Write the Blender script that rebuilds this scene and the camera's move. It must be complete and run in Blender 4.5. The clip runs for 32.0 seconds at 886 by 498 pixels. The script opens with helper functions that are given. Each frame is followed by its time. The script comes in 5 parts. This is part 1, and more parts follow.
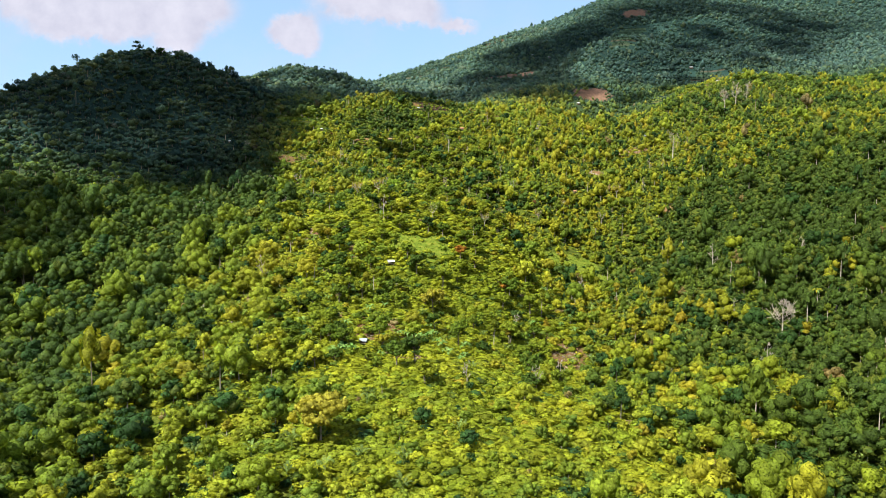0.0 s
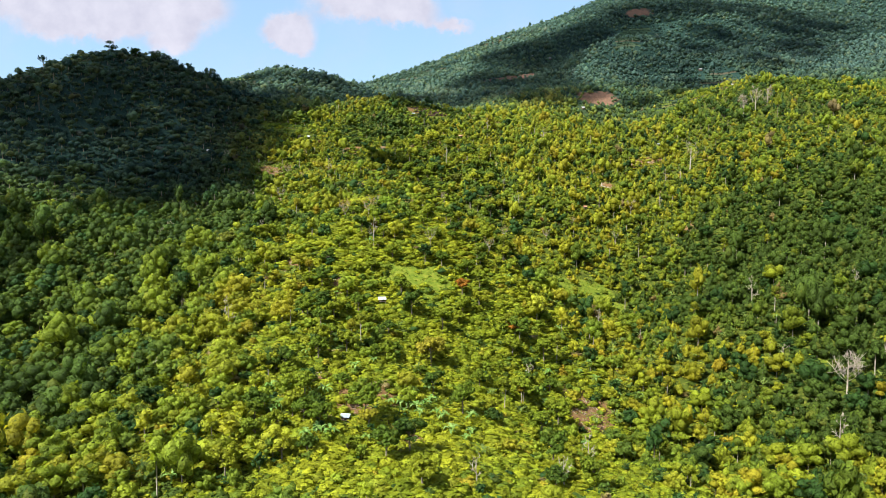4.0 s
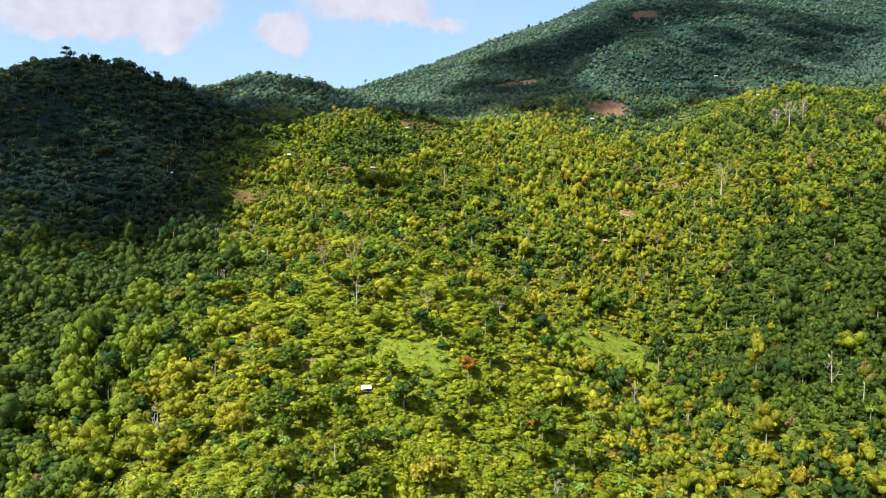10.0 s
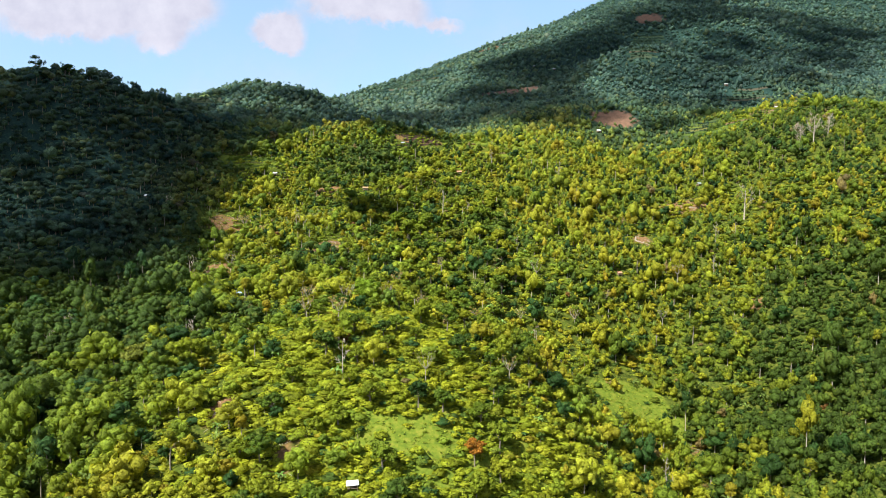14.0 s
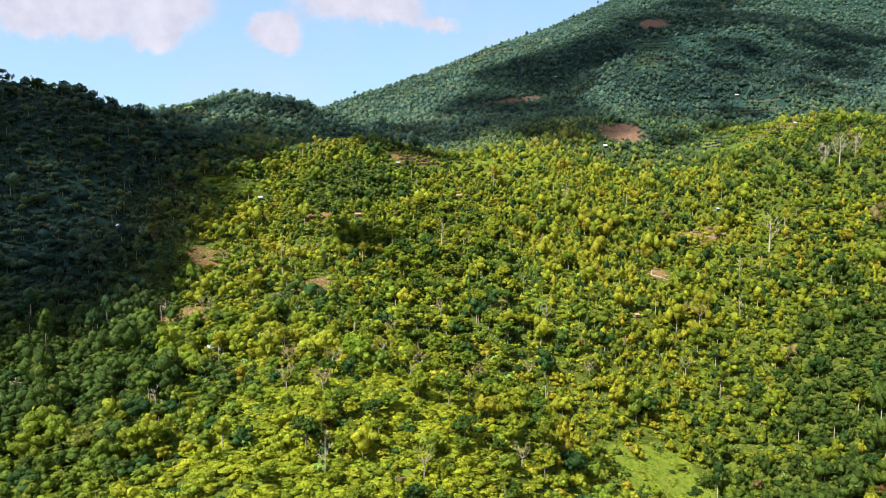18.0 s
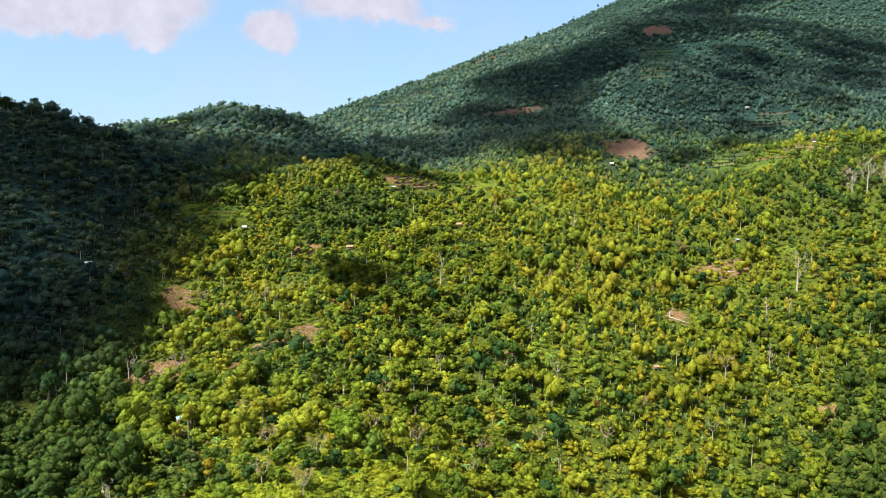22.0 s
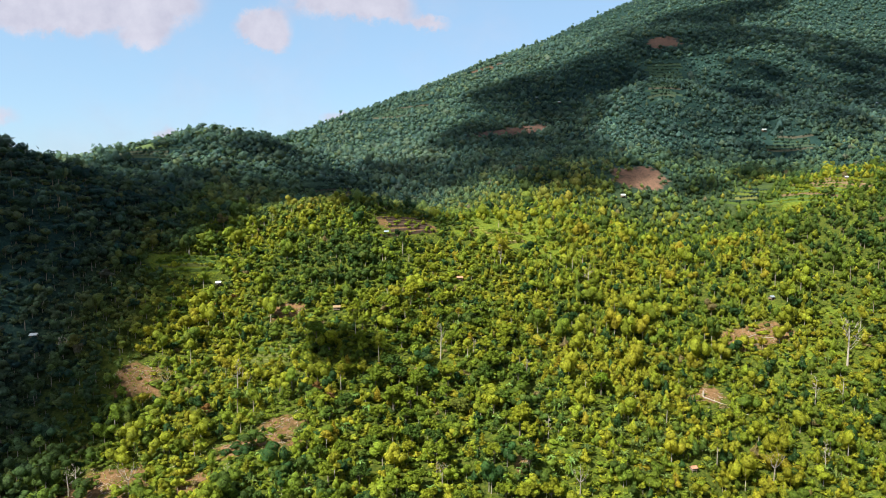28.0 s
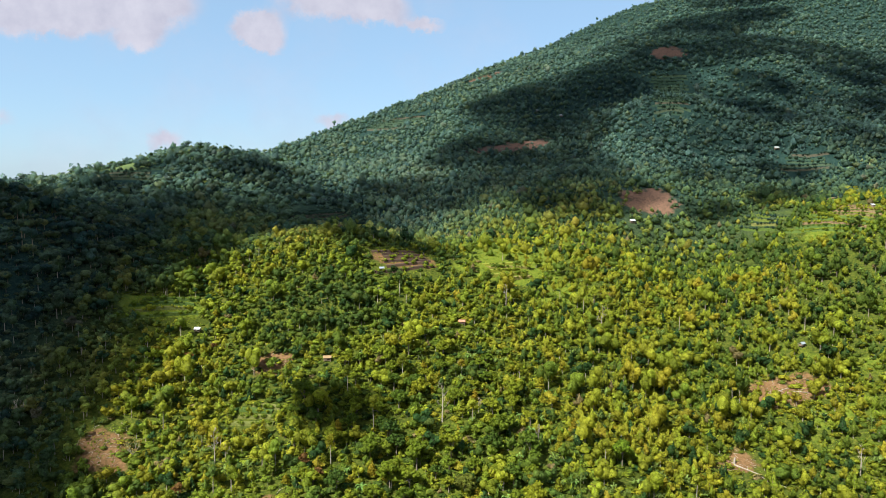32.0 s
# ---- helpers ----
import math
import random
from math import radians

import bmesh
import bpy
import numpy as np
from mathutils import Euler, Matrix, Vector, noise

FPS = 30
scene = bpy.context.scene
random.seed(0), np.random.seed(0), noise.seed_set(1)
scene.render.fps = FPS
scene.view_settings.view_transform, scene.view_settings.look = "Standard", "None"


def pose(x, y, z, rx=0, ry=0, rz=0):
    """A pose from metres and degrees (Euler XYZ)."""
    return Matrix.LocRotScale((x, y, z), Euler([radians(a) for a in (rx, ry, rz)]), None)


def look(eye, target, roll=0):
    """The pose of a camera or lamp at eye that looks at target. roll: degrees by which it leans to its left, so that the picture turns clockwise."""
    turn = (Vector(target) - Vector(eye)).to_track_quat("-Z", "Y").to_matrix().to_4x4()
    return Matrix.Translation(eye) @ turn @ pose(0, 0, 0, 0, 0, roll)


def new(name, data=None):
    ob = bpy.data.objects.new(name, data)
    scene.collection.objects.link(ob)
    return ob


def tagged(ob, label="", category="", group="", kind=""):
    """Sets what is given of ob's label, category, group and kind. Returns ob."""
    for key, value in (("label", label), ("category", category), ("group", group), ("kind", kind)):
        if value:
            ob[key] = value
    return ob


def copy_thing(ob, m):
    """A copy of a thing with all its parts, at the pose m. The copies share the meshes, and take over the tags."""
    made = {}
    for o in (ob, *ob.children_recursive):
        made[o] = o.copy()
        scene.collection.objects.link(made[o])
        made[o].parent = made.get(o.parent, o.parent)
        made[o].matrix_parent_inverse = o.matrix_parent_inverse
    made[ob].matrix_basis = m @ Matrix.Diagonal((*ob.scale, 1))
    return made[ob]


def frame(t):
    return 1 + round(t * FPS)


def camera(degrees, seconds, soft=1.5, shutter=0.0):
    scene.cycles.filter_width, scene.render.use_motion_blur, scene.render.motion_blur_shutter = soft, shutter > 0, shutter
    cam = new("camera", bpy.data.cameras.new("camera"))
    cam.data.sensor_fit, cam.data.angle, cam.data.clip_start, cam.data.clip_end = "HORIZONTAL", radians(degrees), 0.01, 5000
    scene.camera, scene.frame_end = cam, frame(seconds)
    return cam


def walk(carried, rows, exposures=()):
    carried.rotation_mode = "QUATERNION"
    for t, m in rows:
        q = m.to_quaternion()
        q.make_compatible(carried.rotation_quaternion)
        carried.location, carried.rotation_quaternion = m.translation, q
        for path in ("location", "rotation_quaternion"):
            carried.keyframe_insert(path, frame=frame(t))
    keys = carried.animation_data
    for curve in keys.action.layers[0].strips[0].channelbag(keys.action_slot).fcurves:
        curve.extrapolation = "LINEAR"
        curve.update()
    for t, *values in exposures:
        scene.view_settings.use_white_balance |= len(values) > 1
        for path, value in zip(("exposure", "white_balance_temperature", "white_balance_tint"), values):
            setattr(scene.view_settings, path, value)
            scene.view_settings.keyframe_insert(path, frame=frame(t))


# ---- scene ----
cam = camera(65.45, 32.0, soft=0.8)
PATH = [
    (0, 0.00, 0.00, 100.00, 85.500, -0.000),
    (2, -0.89, 22.09, 104.95, 85.491, -0.219),
    (4, -1.65, 43.48, 110.11, 85.478, -0.412),
    (6, -2.32, 64.11, 115.57, 85.469, -0.589),
    (8, -2.88, 83.97, 121.40, 85.465, -0.753),
    (10, -3.36, 103.03, 127.64, 85.466, -0.909),
    (12, -3.77, 121.31, 134.31, 85.468, -1.062),
    (14, -4.12, 138.83, 141.41, 85.466, -1.212),
    (16, -4.43, 155.65, 148.92, 85.457, -1.363),
    (18, -4.72, 171.83, 156.81, 85.436, -1.514),
    (20, -5.00, 187.46, 165.01, 85.402, -1.668),
    (22, -5.29, 202.66, 173.43, 85.358, -1.826),
    (24, -5.63, 217.54, 181.97, 85.308, -1.989),
    (26, -6.02, 232.25, 190.51, 85.267, -2.160),
    (28, -6.49, 246.97, 198.89, 85.251, -2.341),
    (30, -7.07, 261.88, 206.96, 85.287, -2.537),
    (32, -7.78, 277.18, 214.51, 85.412, -2.753),
]
# the exposure falls a little as the camera climbs
walk(cam, [(t, pose(x, y, z, rx, 0, rz)) for t, x, y, z, rx, rz in PATH],
     exposures=[(0, 1.68, 5850, 4), (14, 1.70, 5830, 4), (24, 1.60, 5810, 4), (32, 1.46, 5790, 4)])

rng = np.random.RandomState(7)

# ---------------------------------------------------------------- sky and sun
SUN = Vector((-0.50, -0.46, 0.76)).normalized()
SUN_EL = math.asin(SUN.z)
SUN_AZ = math.atan2(SUN.x, SUN.y)

sun_data = bpy.data.lights.new("sun", "SUN")
sun_data.energy, sun_data.angle, sun_data.color = 4.4, radians(0.55), (1.0, 0.93, 0.80)
sun = new("sun", sun_data)
sun.matrix_world = look(SUN * 3000, (0, 0, 0))

world = bpy.data.worlds.new("world")
scene.world = world
world.use_nodes = True


class Nodes:
    """Small wrapper to chain shader nodes."""

    def __init__(self, tree):
        self.tree = tree

    def add(self, kind, **props):
        n = self.tree.nodes.new(kind)
        for k, v in props.items():
            if k == "operation":
                n.operation = v
            elif k == "blend_type":
                n.blend_type = v
            elif k == "data_type":
                n.data_type = v
            elif k == "attribute_name":
                n.attribute_name = v
        return n

    def link(self, a, b):
        if hasattr(a, "is_linked"):
            self.tree.links.new(a, b)
        else:
            b.default_value = a

    def math(self, op, a, b=0.0, c=None):
        n = self.add("ShaderNodeMath", operation=op)
        self.link(a, n.inputs[0])
        self.link(b, n.inputs[1])
        if c is not None:
            self.link(c, n.inputs[2])
        return n.outputs[0]

    def mix(self, f, a, b, mode="MIX"):
        n = self.add("ShaderNodeMix", data_type="RGBA", blend_type=mode)
        self.link(f, n.inputs[0])
        self.link(a if hasattr(a, "is_linked") else (*a, 1), n.inputs[6])
        self.link(b if hasattr(b, "is_linked") else (*b, 1), n.inputs[7])
        return n.outputs[2]

    def noise(self, scale, detail=3.0, rough=0.55, vector=None):
        n = self.add("ShaderNodeTexNoise")
        n.inputs["Scale"].default_value = scale
        n.inputs["Detail"].default_value = detail
        n.inputs["Roughness"].default_value = rough
        if vector is not None:
            self.link(vector, n.inputs["Vector"])
        return n.outputs[0]

    def ramp(self, f, stops):
        n = self.add("ShaderNodeValToRGB")
        e = n.color_ramp.elements
        while len(e) < len(stops):
            e.new(0.5)
        for el, (p, c) in zip(e, stops):
            el.position, el.color = p, (*c, 1)
        self.link(f, n.inputs[0])
        return n.outputs[0]

    def span(self, v, lo, hi, to_lo=0.0, to_hi=1.0):
        n = self.add("ShaderNodeMapRange")
        n.interpolation_type = "SMOOTHSTEP"
        self.link(v, n.inputs[0])
        for k, x in zip((1, 2, 3, 4), (lo, hi, to_lo, to_hi)):
            n.inputs[k].default_value = x
        return n.outputs[0]


# fair-weather clouds of the sky: across, up (slopes of the way to them), half width, half height, weight
SKY_CLOUDS = [
    (-0.56, 0.275, 0.09, 0.05, 1.0), (-0.43, 0.275, 0.09, 0.05, 1.0), (-0.35, 0.262, 0.06, 0.03, 1.0),
    (-0.375, 0.215, 0.035, 0.022, 0.8), (-0.50, 0.235, 0.07, 0.018, 0.55),
    (-0.213, 0.236, 0.032, 0.020, 1.0), (-0.196, 0.212, 0.022, 0.022, 0.9), (-0.225, 0.222, 0.022, 0.016, 0.8),
    (-0.12, 0.275, 0.075, 0.03, 1.0), (-0.045, 0.262, 0.05, 0.022, 1.0), (0.02, 0.238, 0.035, 0.012, 0.8),
    (-0.60, 0.105, 0.055, 0.016, 0.8), (-0.345, 0.078, 0.035, 0.018, 0.8), (-0.11, 0.104, 0.03, 0.012, 0.7),
    (0.0, 0.19, 0.05, 0.018, 0.35),
]


def build_sky():
    w = Nodes(world.node_tree)
    world.node_tree.nodes.clear()
    sky = w.add("ShaderNodeTexSky")
    sky.sky_type, sky.sun_disc = "NISHITA", False
    sky.sun_elevation, sky.sun_rotation = SUN_EL, SUN_AZ
    sky.altitude, sky.air_density, sky.dust_density, sky.ozone_density = 600, 1.0, 1.6, 1.6
    co = w.add("ShaderNodeTexCoord").outputs["Generated"]
    sep = w.add("ShaderNodeSeparateXYZ")
    w.link(co, sep.inputs[0])
    ahead = w.math("MAXIMUM", sep.outputs[1], 0.05)
    u = w.math("DIVIDE", sep.outputs[0], ahead)
    v = w.math("DIVIDE", sep.outputs[2], ahead)
    uv = w.add("ShaderNodeCombineXYZ")
    w.link(u, uv.inputs[0]), w.link(v, uv.inputs[1])
    wob = w.math("SUBTRACT", w.noise(14, 6, 0.6, uv.outputs[0]), 0.5)
    wob2 = w.math("SUBTRACT", w.noise(38, 7, 0.66, uv.outputs[0]), 0.5)
    u = w.math("ADD", u, w.math("MULTIPLY", wob, 0.05))
    v = w.math("ADD", v, w.math("MULTIPLY", wob2, 0.045))
    total = 0.0
    for cu, cv, a, b, k in SKY_CLOUDS:
        du = w.math("MULTIPLY", w.math("SUBTRACT", u, cu), 1 / a)
        dv = w.math("MULTIPLY", w.math("SUBTRACT", v, cv), 1 / b)
        r2 = w.math("ADD", w.math("MULTIPLY", du, du), w.math("MULTIPLY", dv, dv))
        puff = w.math("MULTIPLY", w.math("EXPONENT", w.math("MULTIPLY", r2, -1.0)), k)
        total = w.math("ADD", total, puff)
    body = w.span(w.math("ADD", total, w.math("MULTIPLY", wob, 0.6)), 0.24, 0.80)
    veil = w.span(w.noise(5, 5, 0.6, uv.outputs[0]), 0.42, 0.75, 0.0, 0.28)
    ahead_share = w.span(sep.outputs[1], 0.1, 0.35)
    # the same fair-weather clouds drift over the rest of the sky
    rest = w.math("MULTIPLY", w.span(w.noise(2.6, 6, 0.6, co), 0.47, 0.58), w.math("SUBTRACT", 1.0, w.span(sep.outputs[1], 0.35, 0.75)))
    rest = w.math("MULTIPLY", rest, w.span(sep.outputs[2], 0.04, 0.2))
    cover = w.math("MAXIMUM", w.math("MULTIPLY", w.math("MAXIMUM", body, veil), ahead_share), rest)
    cloud = w.ramp(w.noise(22, 4, 0.6, uv.outputs[0]), [(0.3, (2.9, 2.65, 3.0)), (0.7, (3.6, 3.25, 3.5))])
    bg = w.add("ShaderNodeBackground")
    hazy = w.mix(0.6, sky.outputs[0], (2.1, 2.7, 3.25))
    w.link(w.mix(cover, hazy, cloud), bg.inputs[0])
    bg.inputs[1].default_value = 0.078
    out = w.add("ShaderNodeOutputWorld")
    w.link(bg.outputs[0], out.inputs[0])


build_sky()

# ---------------------------------------------------------------- materials


def material(name, rough=0.8):
    m = bpy.data.materials.new(name)
    m.use_nodes = True
    n = Nodes(m.node_tree)
    b = m.node_tree.nodes["Principled BSDF"]
    b.inputs["Roughness"].default_value = rough
    b.inputs["Specular IOR Level"].default_value = 0.25
    return m, n, b


def bumped(n, b, height, strength=0.4, distance=0.05):
    k = n.add("ShaderNodeBump")
    k.inputs["Strength"].default_value, k.inputs["Distance"].default_value = strength, distance
    n.link(height, k.inputs["Height"])
    n.link(k.outputs[0], b.inputs["Normal"])


def leaf_shader(n, b, m, colour, glow=0.35, rough=0.55, gap=2.1):
    """Leaves let a part of the light through, and stand apart."""
    n.link(colour, b.inputs["Base Color"])
    b.inputs["Roughness"].default_value = rough
    b.inputs["Specular IOR Level"].default_value = 0.14
    tr = n.add("ShaderNodeBsdfTranslucent")
    n.link(n.mix(1.0, colour, (1.0, 0.95, 0.35), "MULTIPLY"), tr.inputs[0])
    mx = n.add("ShaderNodeMixShader")
    mx.inputs[0].default_value = glow
    n.link(b.outputs[0], mx.inputs[1]), n.link(tr.outputs[0], mx.inputs[2])
    geo = n.add("ShaderNodeNewGeometry").outputs["Position"]
    gaps = n.span(n.noise(gap, 3, 0.7, geo), 0.432, 0.462)
    clear = n.add("ShaderNodeBsdfTransparent")
    cut = n.add("ShaderNodeMixShader")
    n.link(gaps, cut.inputs[0])
    n.link(clear.outputs[0], cut.inputs[1]), n.link(mx.outputs[0], cut.inputs[2])
    n.link(cut.outputs[0], m.node_tree.nodes["Material Output"].inputs[0])


def foliage(name, stops=None, glow=0.48):
    """stops: a palette over Object Info's Random; none: the mesh's own tint for each plant."""
    m, n, b = material(name, 0.55)
    if stops:
        base = n.ramp(n.add("ShaderNodeObjectInfo").outputs["Random"], stops)
    else:
        base = n.add("ShaderNodeAttribute", attribute_name="tint").outputs["Color"]
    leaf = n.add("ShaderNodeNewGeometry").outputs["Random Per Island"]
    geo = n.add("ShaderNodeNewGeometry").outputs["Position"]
    # dark gaps between leaf clumps: shade painted into the leaf colour
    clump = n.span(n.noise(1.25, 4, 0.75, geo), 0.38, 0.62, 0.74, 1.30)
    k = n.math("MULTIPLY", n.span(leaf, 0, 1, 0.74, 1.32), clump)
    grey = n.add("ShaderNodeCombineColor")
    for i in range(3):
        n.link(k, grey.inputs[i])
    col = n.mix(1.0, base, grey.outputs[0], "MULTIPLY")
    warm = n.mix(n.span(leaf, 0.88, 1.0, 0.0, 0.35), col, (0.20, 0.17, 0.02))
    leaf_shader(n, b, m, warm, glow)
    bumped(n, b, n.noise(1.7, 4, 0.75, geo), 0.7, 0.5)
    return m


def bark(name, a, c):
    m, n, b = material(name, 0.9)
    geo = n.add("ShaderNodeNewGeometry").outputs["Position"]
    f = n.noise(2.2, 5, 0.65, geo)
    n.link(n.ramp(f, [(0.3, a), (0.7, c)]), b.inputs["Base Color"])
    bumped(n, b, n.noise(9, 4, 0.6, geo), 0.6, 0.04)
    return m


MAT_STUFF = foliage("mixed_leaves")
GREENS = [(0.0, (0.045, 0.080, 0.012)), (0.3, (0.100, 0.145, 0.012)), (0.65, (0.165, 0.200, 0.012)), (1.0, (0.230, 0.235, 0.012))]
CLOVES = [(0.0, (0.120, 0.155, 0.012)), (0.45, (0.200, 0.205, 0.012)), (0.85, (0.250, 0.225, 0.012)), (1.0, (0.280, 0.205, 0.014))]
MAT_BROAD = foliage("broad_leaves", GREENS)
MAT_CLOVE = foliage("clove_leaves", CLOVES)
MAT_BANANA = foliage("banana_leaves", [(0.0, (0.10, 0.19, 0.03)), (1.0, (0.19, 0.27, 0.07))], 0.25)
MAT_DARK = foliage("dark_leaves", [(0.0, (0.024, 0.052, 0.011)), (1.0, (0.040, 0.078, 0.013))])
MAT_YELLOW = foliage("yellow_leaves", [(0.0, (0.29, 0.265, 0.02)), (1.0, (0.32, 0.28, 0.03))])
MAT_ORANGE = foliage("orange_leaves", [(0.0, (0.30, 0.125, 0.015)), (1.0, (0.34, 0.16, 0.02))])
# bluish copy of the broad leaves for far hedges, haze put into colour
MAT_HAZED = foliage("hazed_leaves", [(0.0, (0.022, 0.050, 0.040)), (1.0, (0.060, 0.095, 0.060))])
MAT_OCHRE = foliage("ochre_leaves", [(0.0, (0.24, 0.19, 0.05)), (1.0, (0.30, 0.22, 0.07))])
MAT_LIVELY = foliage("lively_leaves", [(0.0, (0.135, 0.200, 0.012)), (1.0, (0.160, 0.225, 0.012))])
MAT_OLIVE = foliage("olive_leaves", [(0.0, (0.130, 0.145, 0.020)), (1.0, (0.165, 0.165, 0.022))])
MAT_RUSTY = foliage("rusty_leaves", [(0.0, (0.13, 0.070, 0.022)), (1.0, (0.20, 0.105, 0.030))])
MAT_BARK = bark("brown_bark", (0.10, 0.075, 0.05), (0.22, 0.18, 0.13))
MAT_PALE = bark("pale_bark", (0.20, 0.155, 0.11), (0.38, 0.32, 0.25))


def ground_material():
    m, n, b = material("hillside_ground", 0.95)
    b.inputs["Specular IOR Level"].default_value = 0.05
    geo = n.add("ShaderNodeNewGeometry").outputs["Position"]
    fine, mid, wide = n.noise(0.9, 6, 0.65, geo), n.noise(0.12, 5, 0.6, geo), n.noise(0.018, 4, 0.55, geo)
    grass = n.ramp(fine, [(0.30, (0.026, 0.042, 0.007)), (0.5, (0.075, 0.094, 0.009)), (0.7, (0.140, 0.140, 0.014))])
    scrub = n.ramp(fine, [(0.3, (0.014, 0.022, 0.005)), (0.52, (0.052, 0.064, 0.008)), (0.72, (0.11, 0.10, 0.02))])
    soil = n.ramp(n.math("ADD", n.math("MULTIPLY", fine, 0.6), n.math("MULTIPLY", mid, 0.4)),
                  [(0.36, (0.044, 0.038, 0.012)), (0.48, (0.120, 0.066, 0.028)), (0.66, (0.200, 0.115, 0.055))])
    # far and western ground: haze and shade painted into its blue-dark colour
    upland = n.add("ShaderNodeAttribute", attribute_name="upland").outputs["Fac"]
    haze_cover = n.ramp(fine, [(0.32, (0.007, 0.016, 0.014)), (0.52, (0.016, 0.034, 0.028)), (0.72, (0.040, 0.060, 0.040))])
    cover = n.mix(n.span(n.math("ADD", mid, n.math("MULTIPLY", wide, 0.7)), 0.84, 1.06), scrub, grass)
    cover = n.mix(upland, cover, haze_cover)
    bare = n.add("ShaderNodeAttribute", attribute_name="soil").outputs["Fac"]
    bare = n.span(n.math("ADD", bare, n.math("MULTIPLY", n.math("SUBTRACT", mid, 0.5), 1.6)), 0.35, 0.7)
    lawn = n.add("ShaderNodeAttribute", attribute_name="lawn").outputs["Fac"]
    lawn = n.span(n.math("ADD", lawn, n.math("MULTIPLY", n.math("SUBTRACT", mid, 0.5), 0.5)), 0.4, 0.6)
    lush = n.ramp(n.noise(0.55, 7, 0.75, geo), [(0.36, (0.060, 0.086, 0.010)), (0.5, (0.100, 0.126, 0.012)), (0.62, (0.150, 0.152, 0.020))])
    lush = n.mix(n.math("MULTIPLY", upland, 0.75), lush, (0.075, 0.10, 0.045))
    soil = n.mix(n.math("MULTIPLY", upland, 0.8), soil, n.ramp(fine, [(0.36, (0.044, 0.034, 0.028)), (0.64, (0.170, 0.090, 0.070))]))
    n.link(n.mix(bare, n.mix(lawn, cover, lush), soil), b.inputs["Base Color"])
    bumped(n, b, fine, 0.7, 0.35)
    return m


MAT_GROUND = ground_material()

# ---------------------------------------------------------------- landform
# rounded hills and hollows: across, along, radius, height (hollows below nought)
SPURS = [
    (-190, 345, 80, 25.2), (-120, 280, 70, -19.0), (-85, 345, 60, -8.2), (-30, 250, 60, 0.3), (-25, 320, 60, 37.2),
    (55, 270, 50, -35.0), (110, 270, 60, -9.7), (170, 330, 80, -25.6), (70, 400, 60, -74.1), (-30, 420, 80, 13.4),
    (0, 60, 150, 3.8), (-90, 185, 55, 9.0), (-60, 365, 35, -2.1), (160, 90, 90, -48.4), (-23, 300, 32, -17.2),
    (25, 375, 35, 25.9), (125, 335, 40, 23.0), (70, 412, 32, 15.0),
]
SLOPES = [
    (-250, 600, 75, 59.3), (-180, 640, 90, 12.0), (-260, 780, 110, 40.5), (-160, 500, 90, -11.1), (150, 450, 80, -3.8),
    (70, 510, 70, -10.4), (-80, 560, 80, 13.2), (30, 640, 60, 13.9), (100, 720, 80, -0.9), (180, 545, 70, -11.6),
    (270, 680, 90, 25.7), (180, 760, 80, 39.8), (400, 520, 140, -9.6), (-420, 520, 150, 78.2), (175, 700, 45, -51.1),
    (-50, 655, 45, 26.7), (5, 550, 45, 3.6), (-205, 750, 55, -19.0), (60, 470, 40, 27.2), (37, 623, 30, 1.2),
]
MOUNTAIN = [
    (-165, 820, 80, 40.0), (240, 930, 100, -37.8), (90, 940, 110, 20.8), (300, 850, 100, -70.0), (-70, 850, 90, 8.3),
    (310, 1100, 150, 80.9), (110, 1380, 180, 12.2), (-100, 1250, 180, 16.2), (420, 1650, 300, 55.4), (580, 1180, 220, -37.9),
    (235, 905, 55, 88.6), (345, 860, 60, 70.3), (700, 1000, 250, -17.8), (-560, 850, 220, 73.5), (780, 1400, 260, 117.5),
    (-165, 822, 35, 6.3),
]
HILLS = np.array(SPURS + SLOPES + MOUNTAIN, float)


def smooth_noise(x, y, size, seed):
    """Cubic value noise on a lattice, -1 to 1."""
    lattice = np.random.RandomState(seed).uniform(-1, 1, (128, 128))
    fx, fy = x / size, y / size
    ix, iy = np.floor(fx).astype(int), np.floor(fy).astype(int)
    tx, ty = fx - ix, fy - iy
    tx, ty = tx * tx * (3 - 2 * tx), ty * ty * (3 - 2 * ty)
    g = lambda i, j: lattice[(ix + i) % 128, (iy + j) % 128]
    return (g(0, 0) * (1 - tx) + g(1, 0) * tx) * (1 - ty) + (g(0, 1) * (1 - tx) + g(1, 1) * tx) * ty


def ground_z(x, y):
    x, y = np.asarray(x, float), np.asarray(y, float)
    xc = 900 * np.tanh(x / 900)
    yc = np.where(y > 1700, 1700 + 500 * np.tanh((y - 1700) / 500), y)
    yc = np.where(yc < -200, -200 + 300 * np.tanh((yc + 200) / 300), yc)
    z = 18.30 + 0.1811 * xc + 0.1744 * yc + 0.00004960 * np.maximum(yc - 150, 0) ** 2
    for hx, hy, r, h in HILLS:
        z = z + h * np.exp(-((x - hx) ** 2 + (y - hy) ** 2) / (2 * r * r))
    crest = np.maximum(1350 + 0.75 * x, 1000)
    z = z - 0.8 * np.maximum(y - crest, 0) * np.clip((y - 1000) / 200, 0, 1)
    far = np.clip((np.hypot(x, y - 700) - 2100) / 1700, 0, 1)
    far = far * far * (3 - 2 * far)
    rough = 1.6 * smooth_noise(x, y, 38, 3) + 0.8 * smooth_noise(x, y, 15, 4) + 5 * smooth_noise(x, y, 150, 5) * np.clip((y - 850) / 300, 0, 1)
    return (z + rough) * (1 - far) - 80 * far


